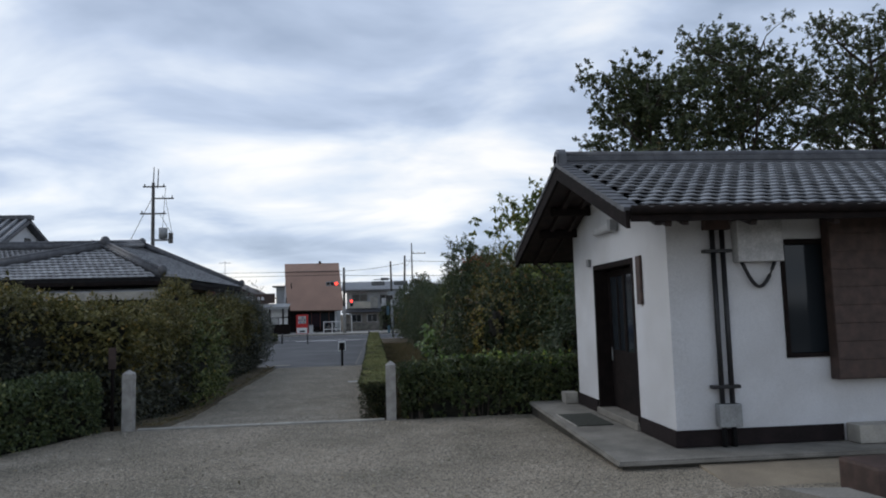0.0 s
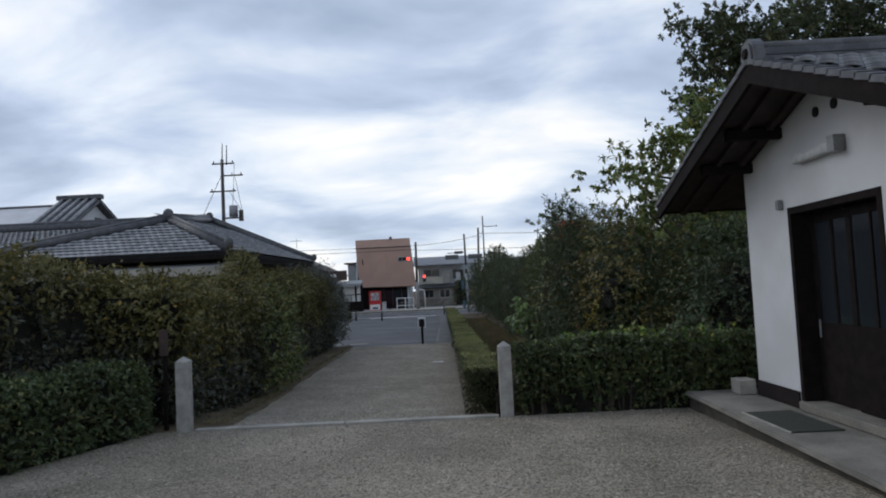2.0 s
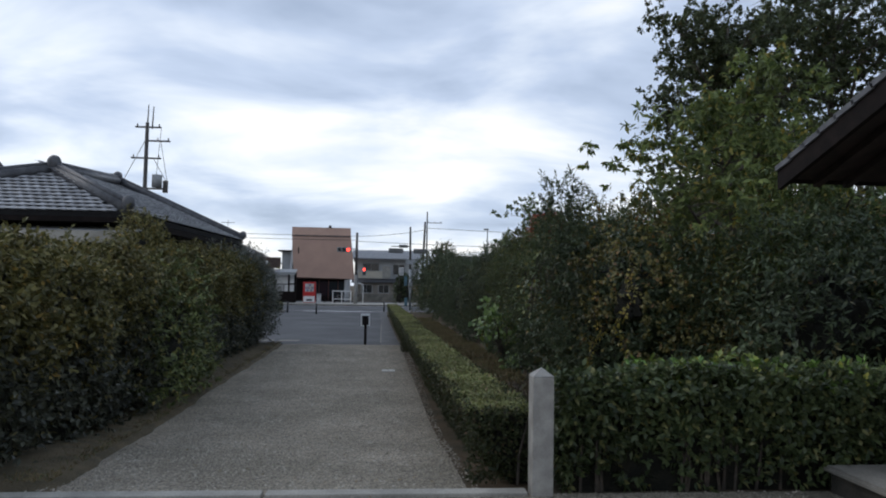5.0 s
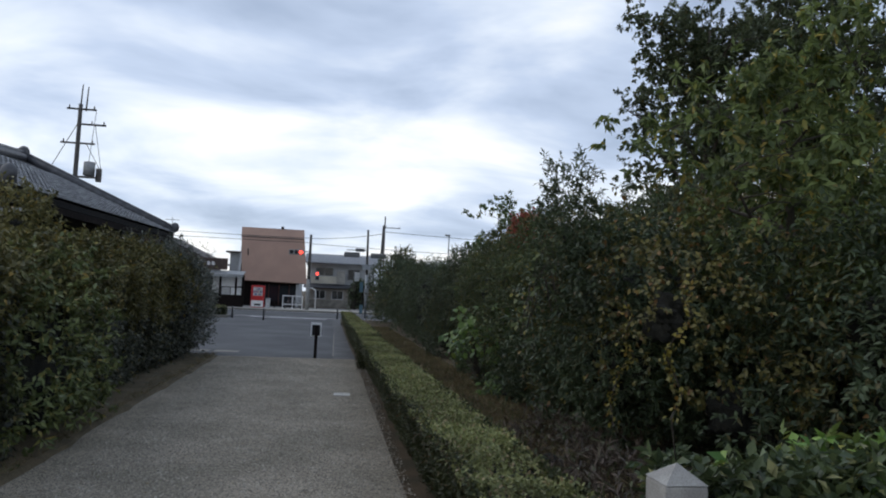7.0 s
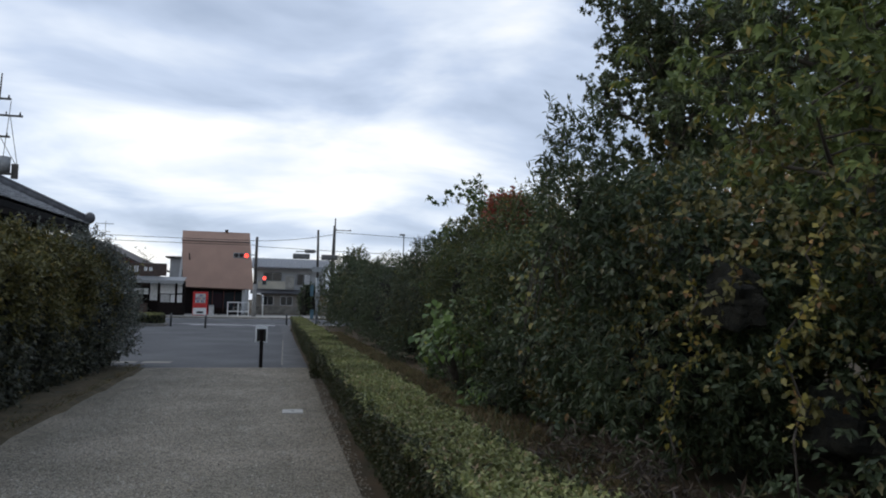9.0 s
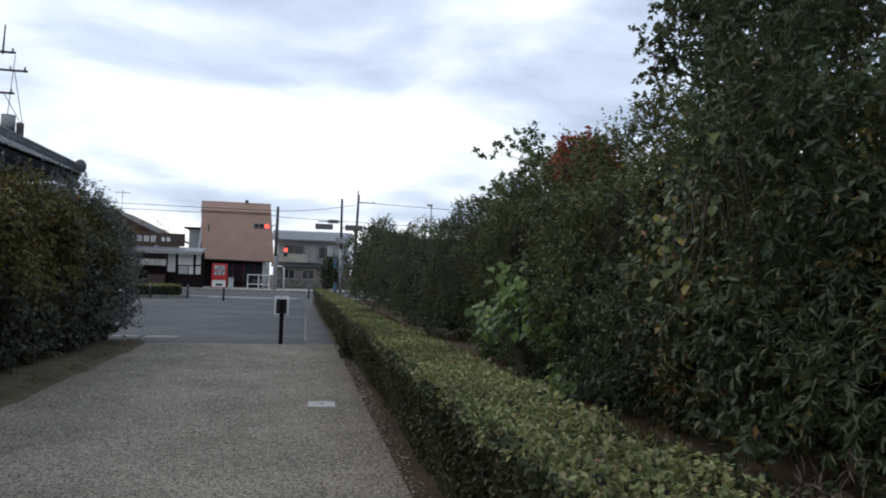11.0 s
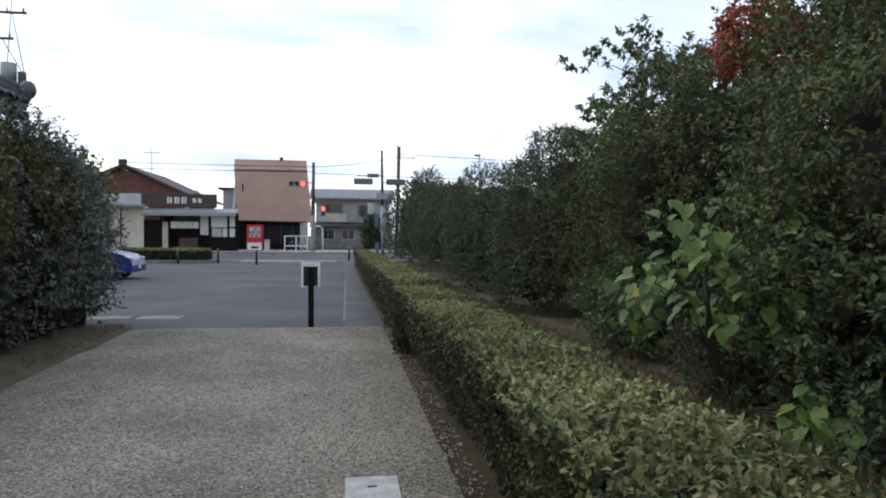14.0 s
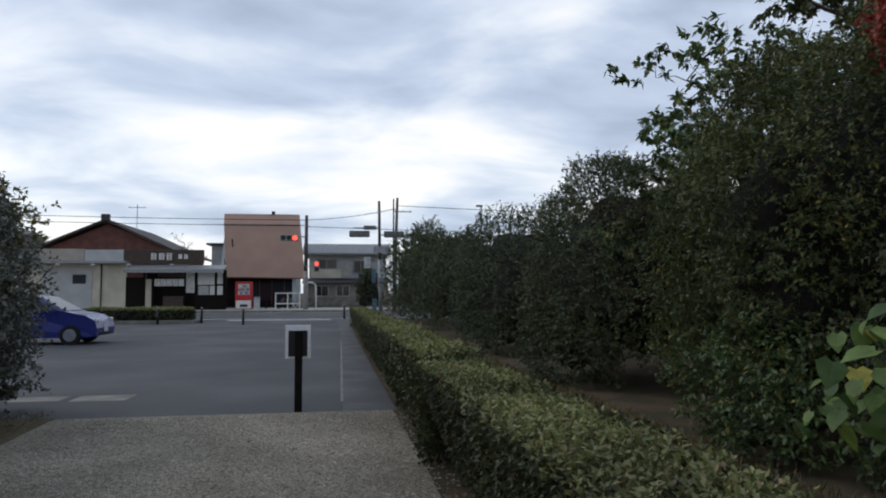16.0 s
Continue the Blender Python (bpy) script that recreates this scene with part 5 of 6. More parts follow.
tagged(leaves("moss_grass", base_, gd_, RNG.normal(0, 1, (n_g, 3)), 0.05, 0.008, L_DRY, None), "short dry weeds along the foot of the hedge", "grass", "", "stuff")
n_g = 700
gy_ = RNG.uniform(-2, 24, n_g)
gx_ = np.where(gy_ < 5, RNG.uniform(-4, 3.2, n_g), RNG.uniform(-3.6, 0.6, n_g))
base_ = np.column_stack([gx_, gy_, np.interp(gy_, GY, GZ) + 0.024])
gd_ = np.column_stack([RNG.normal(0, 1, n_g), RNG.normal(0, 1, n_g), RNG.normal(0.05, 0.1, n_g)])
tagged(leaves("fallen_leaves", base_, gd_, np.tile([0, 0, 1.0], (n_g, 1)) + RNG.normal(0, 0.2, (n_g, 3)), 0.045, 0.02, L_DRY, None), "scattered fallen brown leaves on the gravel", "leaves", "", "stuff")

# ---------------- signboard, plate ----------------
sg = thing("signboard", (-0.85, 24.42, gz(24.4)), "white-edged notice board on a dark post, seen from behind", "sign")
part("post", box(-0.898, -0.803, 24.38, 24.452, -0.1, 1.08, 0.008), DARK_WOOD, sg, "weathered dark post")
part("board", box(-1.025, -0.700, 24.47, 24.50, 0.715, 1.15, 0.006), BOARD_WHITE, sg, "white board")
part("back_panel", box(-0.985, -0.742, 24.455, 24.468, 0.745, 1.08, 0.004), BLACK, sg, "dark back panel")
pc = thing("drain_cover", (-0.07, 16.6, gz(16.6)), "small pale concrete inspection cover set in the gravel", "cover")
part("cover", plate([(-0.235, 16.41, gz(16.42) + 0.03), (0.093, 16.41, gz(16.42) + 0.03), (0.093, 16.79, gz(16.8) + 0.03), (-0.235, 16.79, gz(16.8) + 0.03)], 0.05), COVER, pc)
part("lifting_slot", box(-0.10, -0.04, 16.6, 16.62, gz(16.6) + 0.025, gz(16.6) + 0.034), BLACK, pc)
for x0, x1, y0, y1 in ((-5.1, -4.35, 26.0, 26.5), (-4.2, -3.4, 25.9, 26.5), (-4.15, -3.35, 24.75, 25.05)):
    tagged(part("gutter_slab", box(x0, x1, y0, y1, -0.05, 0.024, 0.012), CONCRETE), "worn concrete gutter slab at the path's end", "slab", "gutter slabs")

# ---------------- tiled house behind the tall hedge ----------------
lh = thing("tiled_house", (-10.0, 19.0, gz(19)), "single-storey house with a large grey tiled hip roof", "house")
A, B, C, D = Vector((-8.25, 16.6, 4.80)), Vector((-5.80, 14.75, 3.68)), Vector((-9.3, 23.3, 5.50)), Vector((-5.24, 24.1, 3.66))
EL = Vector((-13.2, 14.75, 3.68))
WL = Vector((-34, 23.3, 5.50))
front_r = part("roof", plate([EL, B, A], 0.12), TILE_BASE, lh, "grey tiled hip roof")
right_r = part("roof", plate([B, D, C, A], 0.12), TILE_BASE, lh)
left_r = part("roof", plate([(-34, 18.6, 4.1), (-11.2, 18.6, 4.1), C, WL], 0.12), TILE_BASE, lh)
part("roof", plate([EL, A, C, (-13.2, 20.5, 4.5)], 0.12), TILE_BASE, lh)
part("roof", plate([C, D, (-11, 27.2, 3.66), (-34, 27.2, 3.66), WL], 0.12), TILE_BASE, lh)
for nm, ps, r_ in (("hip_ridge", [A, B], 0.13), ("hip_ridge", [A, EL], 0.13), ("hip_ridge", [C, D], 0.12), ("main_ridge", [C, WL], 0.17), ("connecting_ridge", [A, C], 0.13)):
    part(nm, tube(bmesh.new(), [q + Vector((0, 0, 0.08)) for q in ps], r_, 9), RIDGE_TILE, lh, "dark ridge tiles", True)
    bm = bmesh.new()
    tube(bm, [q + Vector((0, 0, 0.08 + r_)) for q in ps], r_ * 0.5, 8)
    part("ridge_roll", bm, RIDGE_TILE, lh, smooth=True)
for q, s in ((A, 0.17), (B, 0.14), (C, 0.16), (D, 0.13)):
    bm = bmesh.new()
    bmesh.ops.create_uvsphere(bm, u_segments=12, v_segments=8, radius=s, matrix=Matrix.Translation(q + Vector((0, -0.04, 0.22))) @ Matrix.Diagonal((1, 0.8, 1.15, 1)))
    part("ridge_end_tile", bm, RIDGE_TILE, lh, smooth=True)
part("eave_board", box(EL.x, B.x - 0.02, 14.72, 14.78, 3.46, 3.57), DARK_WOOD, lh)
part("eave_board", plate([B + Vector((-0.06, 0, -0.13)), D + Vector((-0.06, 0, -0.13)), D + Vector((0, 0, -0.13)), B + Vector((0, 0, -0.13))], 0.14), DARK_WOOD, lh)
part("front_wall", box(-12.6, -6.6, 15.6, 15.8, gz(15), 3.5), DARK_WOOD, lh, "dark timber wall")
part("side_wall", box(-6.8, -6.6, 15.8, 23.2, gz(23), 3.45), DARK_WOOD, lh, "dark timber wall")
part("back_wall", box(-34, -6.6, 23.2, 23.4, 0, 3.6), CREAM, lh)
part("lean_to_roof", plate([(-12.9, 14.3, 3.23), (-5.75, 14.3, 3.23), (-5.75, 15.58, 3.42), (-12.9, 15.58, 3.42)], 0.06), GREY_METAL, lh, "grey metal lean-to roof")
part("fascia_band", box(-12.9, -5.75, 14.26, 14.298, 2.99, 3.24), PALE_CONCRETE, lh, "pale grey fascia")
u_f = (A - Vector((A.x, B.y, B.z)))
wid = B.x - EL.x
ax_ = A.x - EL.x
hgt = u_f.length
lay_tiles(front_r, EL + Vector((0, 0, 0.01)), (1, 0, 0), u_f, wid, int(hgt / 0.19), lambda s, h: s > ax_ * h / hgt + 0.1 and s < wid - (wid - ax_) * h / hgt - 0.1, 240)
acr = (D - B)
upv = ((A + C) / 2 - (B + D) / 2)
upv = upv - acr.normalized() * upv.dot(acr.normalized())
lay_tiles(right_r, B + Vector((0, 0, 0.03)), acr, upv, acr.length, int(upv.length / 0.19), lambda s, h: s > 1.9 * h / upv.length and s < acr.length - 0.3 * h, 0)
lay_tiles(left_r, (-34, 18.6, 4.12), (1, 0, 0), Vector((0, 4.7, 1.40)), 23.5, 24, lambda s, h: s > 12, 0)
# storehouse gable far behind
st = thing("storehouse", (-20, 29.5, 0), "white plastered storehouse with a grey tiled gable roof", "house")
part("wall", prism([(27.0, 0), (32.4, 0), (32.4, 6.15), (29.5, 7.45), (27.0, 6.1)], "x", -40, -17.3), PLASTER, st, "white plaster")
for ye_, ze_ in ((26.7, 6.05), (32.9, 6.10)):
    part("roof", plate([(-40, 29.5, 7.28), (-19.0, 29.5, 7.28), (-19.0, ye_, ze_ - 0.2), (-40, ye_, ze_ - 0.2)], 0.16), RIDGE_TILE, st, "dark tiled roof")
    part("gable_roof", plate([(-19.0, 29.5, 7.68), (-16.95, 29.5, 7.68), (-16.95, ye_, ze_), (-19.0, ye_, ze_)], 0.16), RIDGE_TILE, st, "raised tiled gable roof")
    for k in range(5):
        x_ = -18.8 + 0.42 * k
        part("verge_roll", tube(bmesh.new(), [(x_, 29.5, 7.73), (x_, ye_, ze_ + 0.05)], 0.085, 8), TILE_JOINED, st, "pale rounded verge tiles", True)
part("ridge", box(-40, -19.0, 29.3, 29.7, 7.2, 7.46, 0.03), RIDGE_TILE, st)
part("gable_ridge", box(-19.1, -16.85, 29.32, 29.68, 7.66, 7.90, 0.04), RIDGE_TILE, st)
part("gable_window", box(-17.3, -17.25, 29.6, 30.2, 6.45, 6.75), BLACK, st, "small dark gable window")

# ---------------- utility poles, wires ----------------


def power_pole(x, y, h, label, r=0.15, arms=(), material=POLE_DARK, lean=0.0):
    ob = thing("utility_pole", (x, y, gz(y)), label, "pole")
    part("shaft", tube(bmesh.new(), [(x, y, gz(y) - 0.2), (x + lean, y, h)], [r, r * 0.65], 10), material, ob, smooth=True)
    for z, x0, x1 in arms:
        a_ = part("cross_arm", box(x + x0, x + x1, y - 0.05, y + 0.05, z - 0.05, z + 0.05, 0.01), POLE_DARK, ob)
        for k in range(3):
            xx = x + x0 + (x1 - x0) * (0.08 + 0.42 * k)
            part("insulator", tube(bmesh.new(), [(xx, y, z + 0.05), (xx, y, z + 0.22)], [0.05, 0.035], 8), CLEAR_WHITE if k % 2 else POLE_DARK, a_)
    return ob


up1 = power_pole(-15.9, 45.2, 12.6, "tall weathered utility pole with transformer and cross arms", 0.17, ((12.3, -0.75, 0.9), (11.4, -0.1, 1.5), (10.25, -0.95, 0.95)))
for dx in (0.0, 0.32):
    part("top_spike", tube(bmesh.new(), [(-15.9 + dx, 45.2, 12.2), (-15.85 + dx, 45.2, 13.8 - dx * 0.4)], [0.05, 0.03], 6), POLE_DARK, up1)
part("transformer", tube(bmesh.new(), [(-15.15, 45.2, 8.35), (-15.15, 45.2, 9.15)], 0.32, 12), GREY_METAL, up1, "grey transformer drum", True)
part("transformer_arm", box(-15.9, -14.6, 45.1, 45.3, 8.2, 8.3, 0.01), POLE_DARK, up1)
part("fuse_box", box(-14.75, -14.45, 45.1, 45.3, 8.0, 8.8, 0.03), POLE_DARK, up1)
for z, x1, z1 in ((12.2, -15.2, 9.2), (10.2, -14.6, 8.8), (11.4, -14.5, 8.7)):
    part("drop_wire", tube(bmesh.new(), [(-15.9 + (0.9 if z > 11 else 0.5), 45.2, z), (x1, 45.2, z1)], 0.018, 5), BLACK_PIPE, up1)
part("stay_wire", tube(bmesh.new(), [(-15.9, 45.2, 11.6), (-18.6, 45.2, 6.0)], 0.022, 5), BLACK_PIPE, up1)
power_pole(3.25, 62.5, 8.15, "leaning dark utility pole by the crossing", 0.14, (), POLE_DARK, 0.25)
power_pole(5.9, 98.0, 13.0, "distant utility pole with a small cross arm", 0.14, ((11.4, 0.0, 2.2),), POLE_DARK)
lp = thing("street_lamp", (9.1, 60.8, 0.2), "slim grey street lamp beyond the shrubs", "street lamp")
part("pole", tube(bmesh.new(), [(9.1, 60.8, 0), (9.1, 60.8, 7.4)], [0.08, 0.05], 8), GALV, lp, smooth=True)
part("lamp_head", box(8.75, 9.2, 60.7, 60.9, 7.38, 7.52, 0.03), GREY_METAL, lp)


def wire(p, q, sag, name="overhead_wire"):
    p, q = Vector(p), Vector(q)
    bm = tube(bmesh.new(), [p.lerp(q, k / 14) - Vector((0, 0, sag * 4 * (k / 14) * (1 - k / 14))) for k in range(15)], 0.022, 5)
    tagged(part(name, bm, BLACK_PIPE), "thin black overhead wire above the road", "wire", "overhead wires")


wire((-60, 66, 8.6), (-2.9, 67, 7.0), 0.5)
wire((-60, 66, 8.1), (-2.9, 67, 6.6), 0.5)
wire((-2.9, 67, 7.0), (3.45, 62.5, 7.4), 0.15)
wire((3.45, 62.5, 7.6), (60, 64, 8.0), 0.6)
wire((-2.9, 67, 6.5), (60, 66, 7.0), 0.6)
wire((3.45, 62.5, 7.2), (5.9, 98, 11.4), 0.6)

# ---------------- traffic signals ----------------


def lamp_disc(x, y, z, r, material, parent, label=""):
    bm = bmesh.new()
    tube(bm, [(x, y - 0.05, z), (x, y, z)], r, 16)
    part("lamp", bm, material, parent, label)


sp = thing("traffic_signal", (-2.95, 67.0, 0.3), "vehicle signal showing red on a concrete pole", "traffic light")
part("pole", tube(bmesh.new(), [(-2.95, 67.0, 0.2), (-2.95, 67.0, 3.2)], [0.19, 0.17], 12), POLE_CONC, sp, "pale concrete pole", True)
part("upper_pole", tube(bmesh.new(), [(-2.95, 67.0, 3.2), (-2.92, 67.0, 7.35)], [0.15, 0.11], 12), POLE_DARK, sp, smooth=True)
part("arm", tube(bmesh.new(), [(-2.95, 67.0, 5.75), (-3.75, 66.9, 5.72)], 0.045, 8), GALV, sp)
hd = part("signal_head", box(-4.85, -3.50, 66.75, 66.95, 5.40, 5.88, 0.06), GREY_METAL, sp, "dark signal housing")
for k, m_ in enumerate((BLACK, BLACK, RED_LAMP)):
    lamp_disc(-4.6 + 0.43 * k, 66.745, 5.64, 0.165, m_, hd, "lit red lamp" if k == 2 else "unlit lamp")
    vz = bmesh.new()
    tube(vz, [(-4.6 + 0.43 * k + 0.19 * math.cos(a_), 66.62, 5.64 + 0.19 * math.sin(a_)) for a_ in np.linspace(0.1, 3.04, 9)], 0.012, 5)
    part("visor", vz, BLACK, hd)
ph = part("pedestrian_head", box(-2.35, -1.95, 66.75, 66.95, 3.12, 3.92, 0.04), GREY_METAL, sp, "pedestrian signal housing")
part("lamp", box(-2.25, -2.05, 66.73, 66.748, 3.60, 3.84, 0.01), RED_LAMP, ph, "lit red pedestrian lamp")
part("lamp", box(-2.29, -2.01, 66.73, 66.748, 3.18, 3.48, 0.01), BLACK, ph)
part("bracket", box(-2.95, -2.3, 66.83, 66.87, 3.5, 3.55), GALV, sp)

sp2 = thing("traffic_signal", (2.05, 57.3, 0.1), "vehicle signal seen from behind on a grey steel pole", "traffic light")
part("pole", tube(bmesh.new(), [(2.05, 57.3, 0.0), (2.0, 57.3, 3.6)], [0.11, 0.095], 12), GALV, sp2, smooth=True)
part("upper_pole", tube(bmesh.new(), [(2.0, 57.3, 3.6), (1.95, 57.3, 7.2)], [0.095, 0.08], 12), POLE_DARK, sp2, "dark upper pole", True)
for z_, x_, y_ in ((5.55, 0.35, 57.05), (5.12, 3.2, 57.3)):
    part("arm", tube(bmesh.new(), [(1.96, 57.3, z_), (x_, y_, z_ - 0.05)], 0.04, 8), GALV, sp2)
for x_, z_ in ((0.75, 5.14), (2.85, 5.13)):
    hd2 = part("signal_head", box(x_ - 0.62, x_ + 0.62, 56.95, 57.12, z_ - 0.2, z_ + 0.2, 0.07), SIGNAL_BACK, sp2, "weathered grey signal housing")
    for k in range(3):
        part("visor", tube(bmesh.new(), [(x_ - 0.41 + 0.41 * k, 57.12, z_), (x_ - 0.41 + 0.41 * k, 57.34, z_ - 0.03)], [0.19, 0.17], 12), SIGNAL_BACK, hd2, smooth=True)
part("bracket_box", box(1.0, 1.75, 56.98, 57.1, 5.40, 5.66, 0.05), SIGNAL_BACK, sp2)
part("pedestrian_head", box(1.05, 1.45, 57.2, 57.45, 3.05, 3.75, 0.05), CLEAR_WHITE, sp2, "pale pedestrian signal housing")
part("blue_sign", box(1.5, 1.75, 57.2, 57.24, 2.2, 3.0, 0.01), TEAL_SIGN, sp2, "dull teal sign plate")
part("blue_box", box(1.55, 1.8, 57.1, 57.24, 0.5, 1.2, 0.02), TEAL_SIGN, sp2, "small dull blue box")
part("control_box", box(1.85, 2.2, 57.1, 57.24, 1.9, 2.5, 0.02), GREY_METAL, sp2)
part("name_plate", box(1.6, 2.6, 57.1, 57.13, 4.0, 4.4, 0.01), GALV, sp2, "grey metal sign plate")

# ---------------- shop ----------------
SZ = 0.33
shop = thing("confectioner_shop", (-15, 68, SZ), "low cream shop with a brown gable and a flat canopy", "shop")
part("hall_wall", prism([(-22.3, SZ), (-13.6, SZ), (-13.6, 5.0), (-18.2, 6.95), (-22.3, 5.15)], "y", 71.0, 84), RED_BROWN, shop, "red-brown boarded gable")
for s, xe, ze in ((-1, -24.0, 4.75), (1, -12.6, 4.70)):
    part("roof", plate([(-18.2, 70.4, 7.3), (xe, 70.4, ze), (xe, 84, ze), (-18.2, 84, 7.3)], 0.16), DARK_ROOF, shop, "dark roof")
part("ridge_end", box(-18.5, -17.9, 70.3, 70.7, 7.15, 7.65, 0.06), DARK_ROOF, shop)
part("left_wall", box(-24.5, -15.9, 68.0, 68.25, SZ, 3.75), CREAM, shop, "cream wall")
part("grey_shutter", box(-21.6, -18.2, 67.95, 67.995, SZ, 3.4, 0.01), GREY_WALL, shop, "grey shutter panel")
part("left_window", box(-19.5, -18.6, 67.90, 67.94, 2.3, 2.95), GLASS, shop, "small dark window")
part("down_pipe", tube(bmesh.new(), [(-17.55, 67.9, SZ), (-17.55, 67.9, 3.7)], 0.05, 6), BLACK_PIPE, shop)
part("dark_door", box(-15.9, -14.6, 68.02, 68.2, SZ, 2.75, 0.01), DARK_WOOD, shop, "dark door")
part("parapet_left", box(-24.3, -18.7, 67.75, 68.0, 3.95, 4.8, 0.02), TAN_WALL, shop)
part("parapet_panel", box(-18.65, -16.0, 67.7, 67.95, 3.85, 4.75, 0.02), GREY_WALL, shop, "pale blank sign panel")
fb = part("fascia_board", box(-15.95, -10.4, 67.75, 67.98, 3.72, 4.78, 0.02), SIGN_BROWN, shop, "dark brown fascia with white lettering")
rs_ = random.Random(5)
for k, (cx, w_, h_) in enumerate(((-13.9, 0.42, 0.5), (-13.35, 0.42, 0.5), (-12.82, 0.42, 0.55), (-12.05, 0.28, 0.34), (-11.65, 0.28, 0.34))):
    for j in range(4):
        zz = 4.28 - h_ / 2 + h_ * (j + 0.5) / 4
        part("letter_bar", box(cx - w_ / 2, cx + w_ / 2 - rs_.uniform(0, 0.12), 67.735, 67.748, zz - 0.035, zz + 0.03), WHITE_PAINT, fb)
    for xx in (cx - w_ * 0.35, cx + w_ * 0.3):
        part("letter_bar", box(xx - 0.03, xx + 0.03, 67.728, 67.734, 4.28 - h_ / 2, 4.28 + h_ / 2 - 0.05), WHITE_PAINT, fb)
part("left_canopy", box(-24.5, -15.6, 66.9, 68.0, 3.72, 3.9, 0.02), GREY_METAL, shop, "grey canopy edge")
part("canopy", plate([(-15.6, 66.4, 3.30), (-8.75, 66.4, 3.30), (-8.75, 68.0, 3.66), (-15.6, 68.0, 3.66)], 0.10), GREY_METAL, shop, "grey metal canopy")
part("canopy_edge", box(-15.6, -8.75, 66.36, 66.398, 3.05, 3.31), GREY_METAL, shop)
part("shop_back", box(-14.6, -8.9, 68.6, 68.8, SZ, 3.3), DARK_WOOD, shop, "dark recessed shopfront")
for x in (-14.6, -14.0, -10.95, -9.55, -8.95):
    part("post", box(x - 0.07, x + 0.07, 67.9, 68.04, SZ, 3.25), DARK_WOOD, shop)
part("cream_pier", box(-14.5, -14.1, 67.95, 68.1, SZ, 2.6), CREAM, shop)
part("banner", box(-11.65, -11.05, 67.86, 67.89, 1.6, 3.15, 0.01), NOREN, shop, "white hanging banner")
part("white_panel", box(-10.85, -9.65, 67.95, 68.0, 2.2, 3.1, 0.01), WHITE_PAINT, shop)
for x0, x1 in ((-10.8, -10.05), (-9.98, -9.62), (-9.45, -9.05)):
    part("shop_window", box(x0, x1, 67.95, 67.99, 1.45, 2.12, 0.01), WHITE_PAINT if x1 > -9.7 else CLEAR_WHITE, shop, "pale paper window")
part("dado", box(-10.9, -9.0, 67.93, 68.05, SZ, 1.4), DARK_WOOD, shop)
part("white_panel", box(-9.45, -9.05, 67.95, 68.0, 2.25, 3.1, 0.01), WHITE_PAINT, shop)
nr_ = bmesh.new()
for k in range(5):
    box(-13.8 + k * 0.42, -13.41 + k * 0.42, 67.6, 67.63, 2.10, 2.62, 0.01, nr_)
part("shop_curtain", nr_, NOREN, shop, "short white shop curtain")
part("display_case", box(-13.3, -11.9, 68.1, 68.5, SZ, 1.35, 0.02), BROWN_WOOD, shop, "brown display case")
part("counter_sign", box(-13.7, -11.8, 68.0, 68.04, 2.75, 3.05), SIGN_BROWN, shop)
for x in (-19.9, -17.6, -15.2, -12.3):
    part("canopy_lamp", box(x - 0.12, x + 0.12, 66.2, 66.35, 3.55, 3.68, 0.02), CLEAR_WHITE, shop)
part("aerial", tube(bmesh.new(), [(-17.2, 75, 6.5), (-17.2, 75, 9.0)], 0.03, 5), GALV, shop)
part("aerial_bar", box(-17.9, -16.5, 74.98, 75.02, 8.7, 8.76), GALV, shop)

# ---------------- brown-roofed house ----------------
bh = thing("brown_house", (-7.5, 77, SZ), "house with a steep brown metal roof down to the ground floor", "house")
X0, X1 = -11.0, -4.0
part("roof", plate([(X0 + 0.9, 75.6, 2.95), (X1 + 0.55, 75.6, 2.85), (X1 - 0.05, 78.3, 7.65), (X0 + 0.25, 78.3, 7.65)], 0.16), BROWN_ROOF, bh, "steep brown metal roof")
part("upper_roof", plate([(X0 + 0.24, 78.28, 7.66), (X1 - 0.06, 78.28, 7.66), (X1 - 0.2, 79.4, 8.8), (X0 + 0.1, 79.4, 8.8)], 0.14), BROWN_ROOF, bh)
part("roof", plate([(X0 + 0.1, 79.4, 8.8), (X1 - 0.2, 79.4, 8.8), (X1, 84.5, 3.4), (X0, 84.5, 3.4)], 0.14), BROWN_ROOF, bh)
part("gable_wall", prism([(76.0, SZ), (83.8, SZ), (83.8, 3.8), (79.4, 8.55), (78.4, 7.4), (76.0, 3.0)], "x", X0 + 0.35, X0 + 0.6), GREY_WALL, bh, "grey gable wall")
part("gable_wall", prism([(76.0, SZ), (83.8, SZ), (83.8, 3.8), (79.4, 8.55), (78.4, 7.4), (76.0, 3.0)], "x", X1 - 0.55, X1 - 0.3), GREY_WALL, bh)
part("roof_seam", plate([(X0 + 0.23, 78.24, 7.70), (X1 - 0.05, 78.24, 7.70), (X1 - 0.05, 78.33, 7.76), (X0 + 0.23, 78.33, 7.76)], 0.05), DARK_ROOF, bh)
# near-black wall colour stands in for the shade below the steep roof
part("ground_floor", box(X0 + 0.61, X1 - 0.56, 76.6, 76.8, SZ, 3.0), DARK_WOOD, bh, "shopfront with its shade put into a dark colour")
for k in range(4):
    x = X0 + 2.6 + k * 1.05
    fr = part("shop_window", box(x, x + 0.95, 76.5, 76.58, 0.9, 2.55, 0.01), GLASS, bh, "dark shop window")
    part("window_frame", box(x - 0.06, x, 76.48, 76.58, 0.5, 2.65), RED_BROWN, fr)
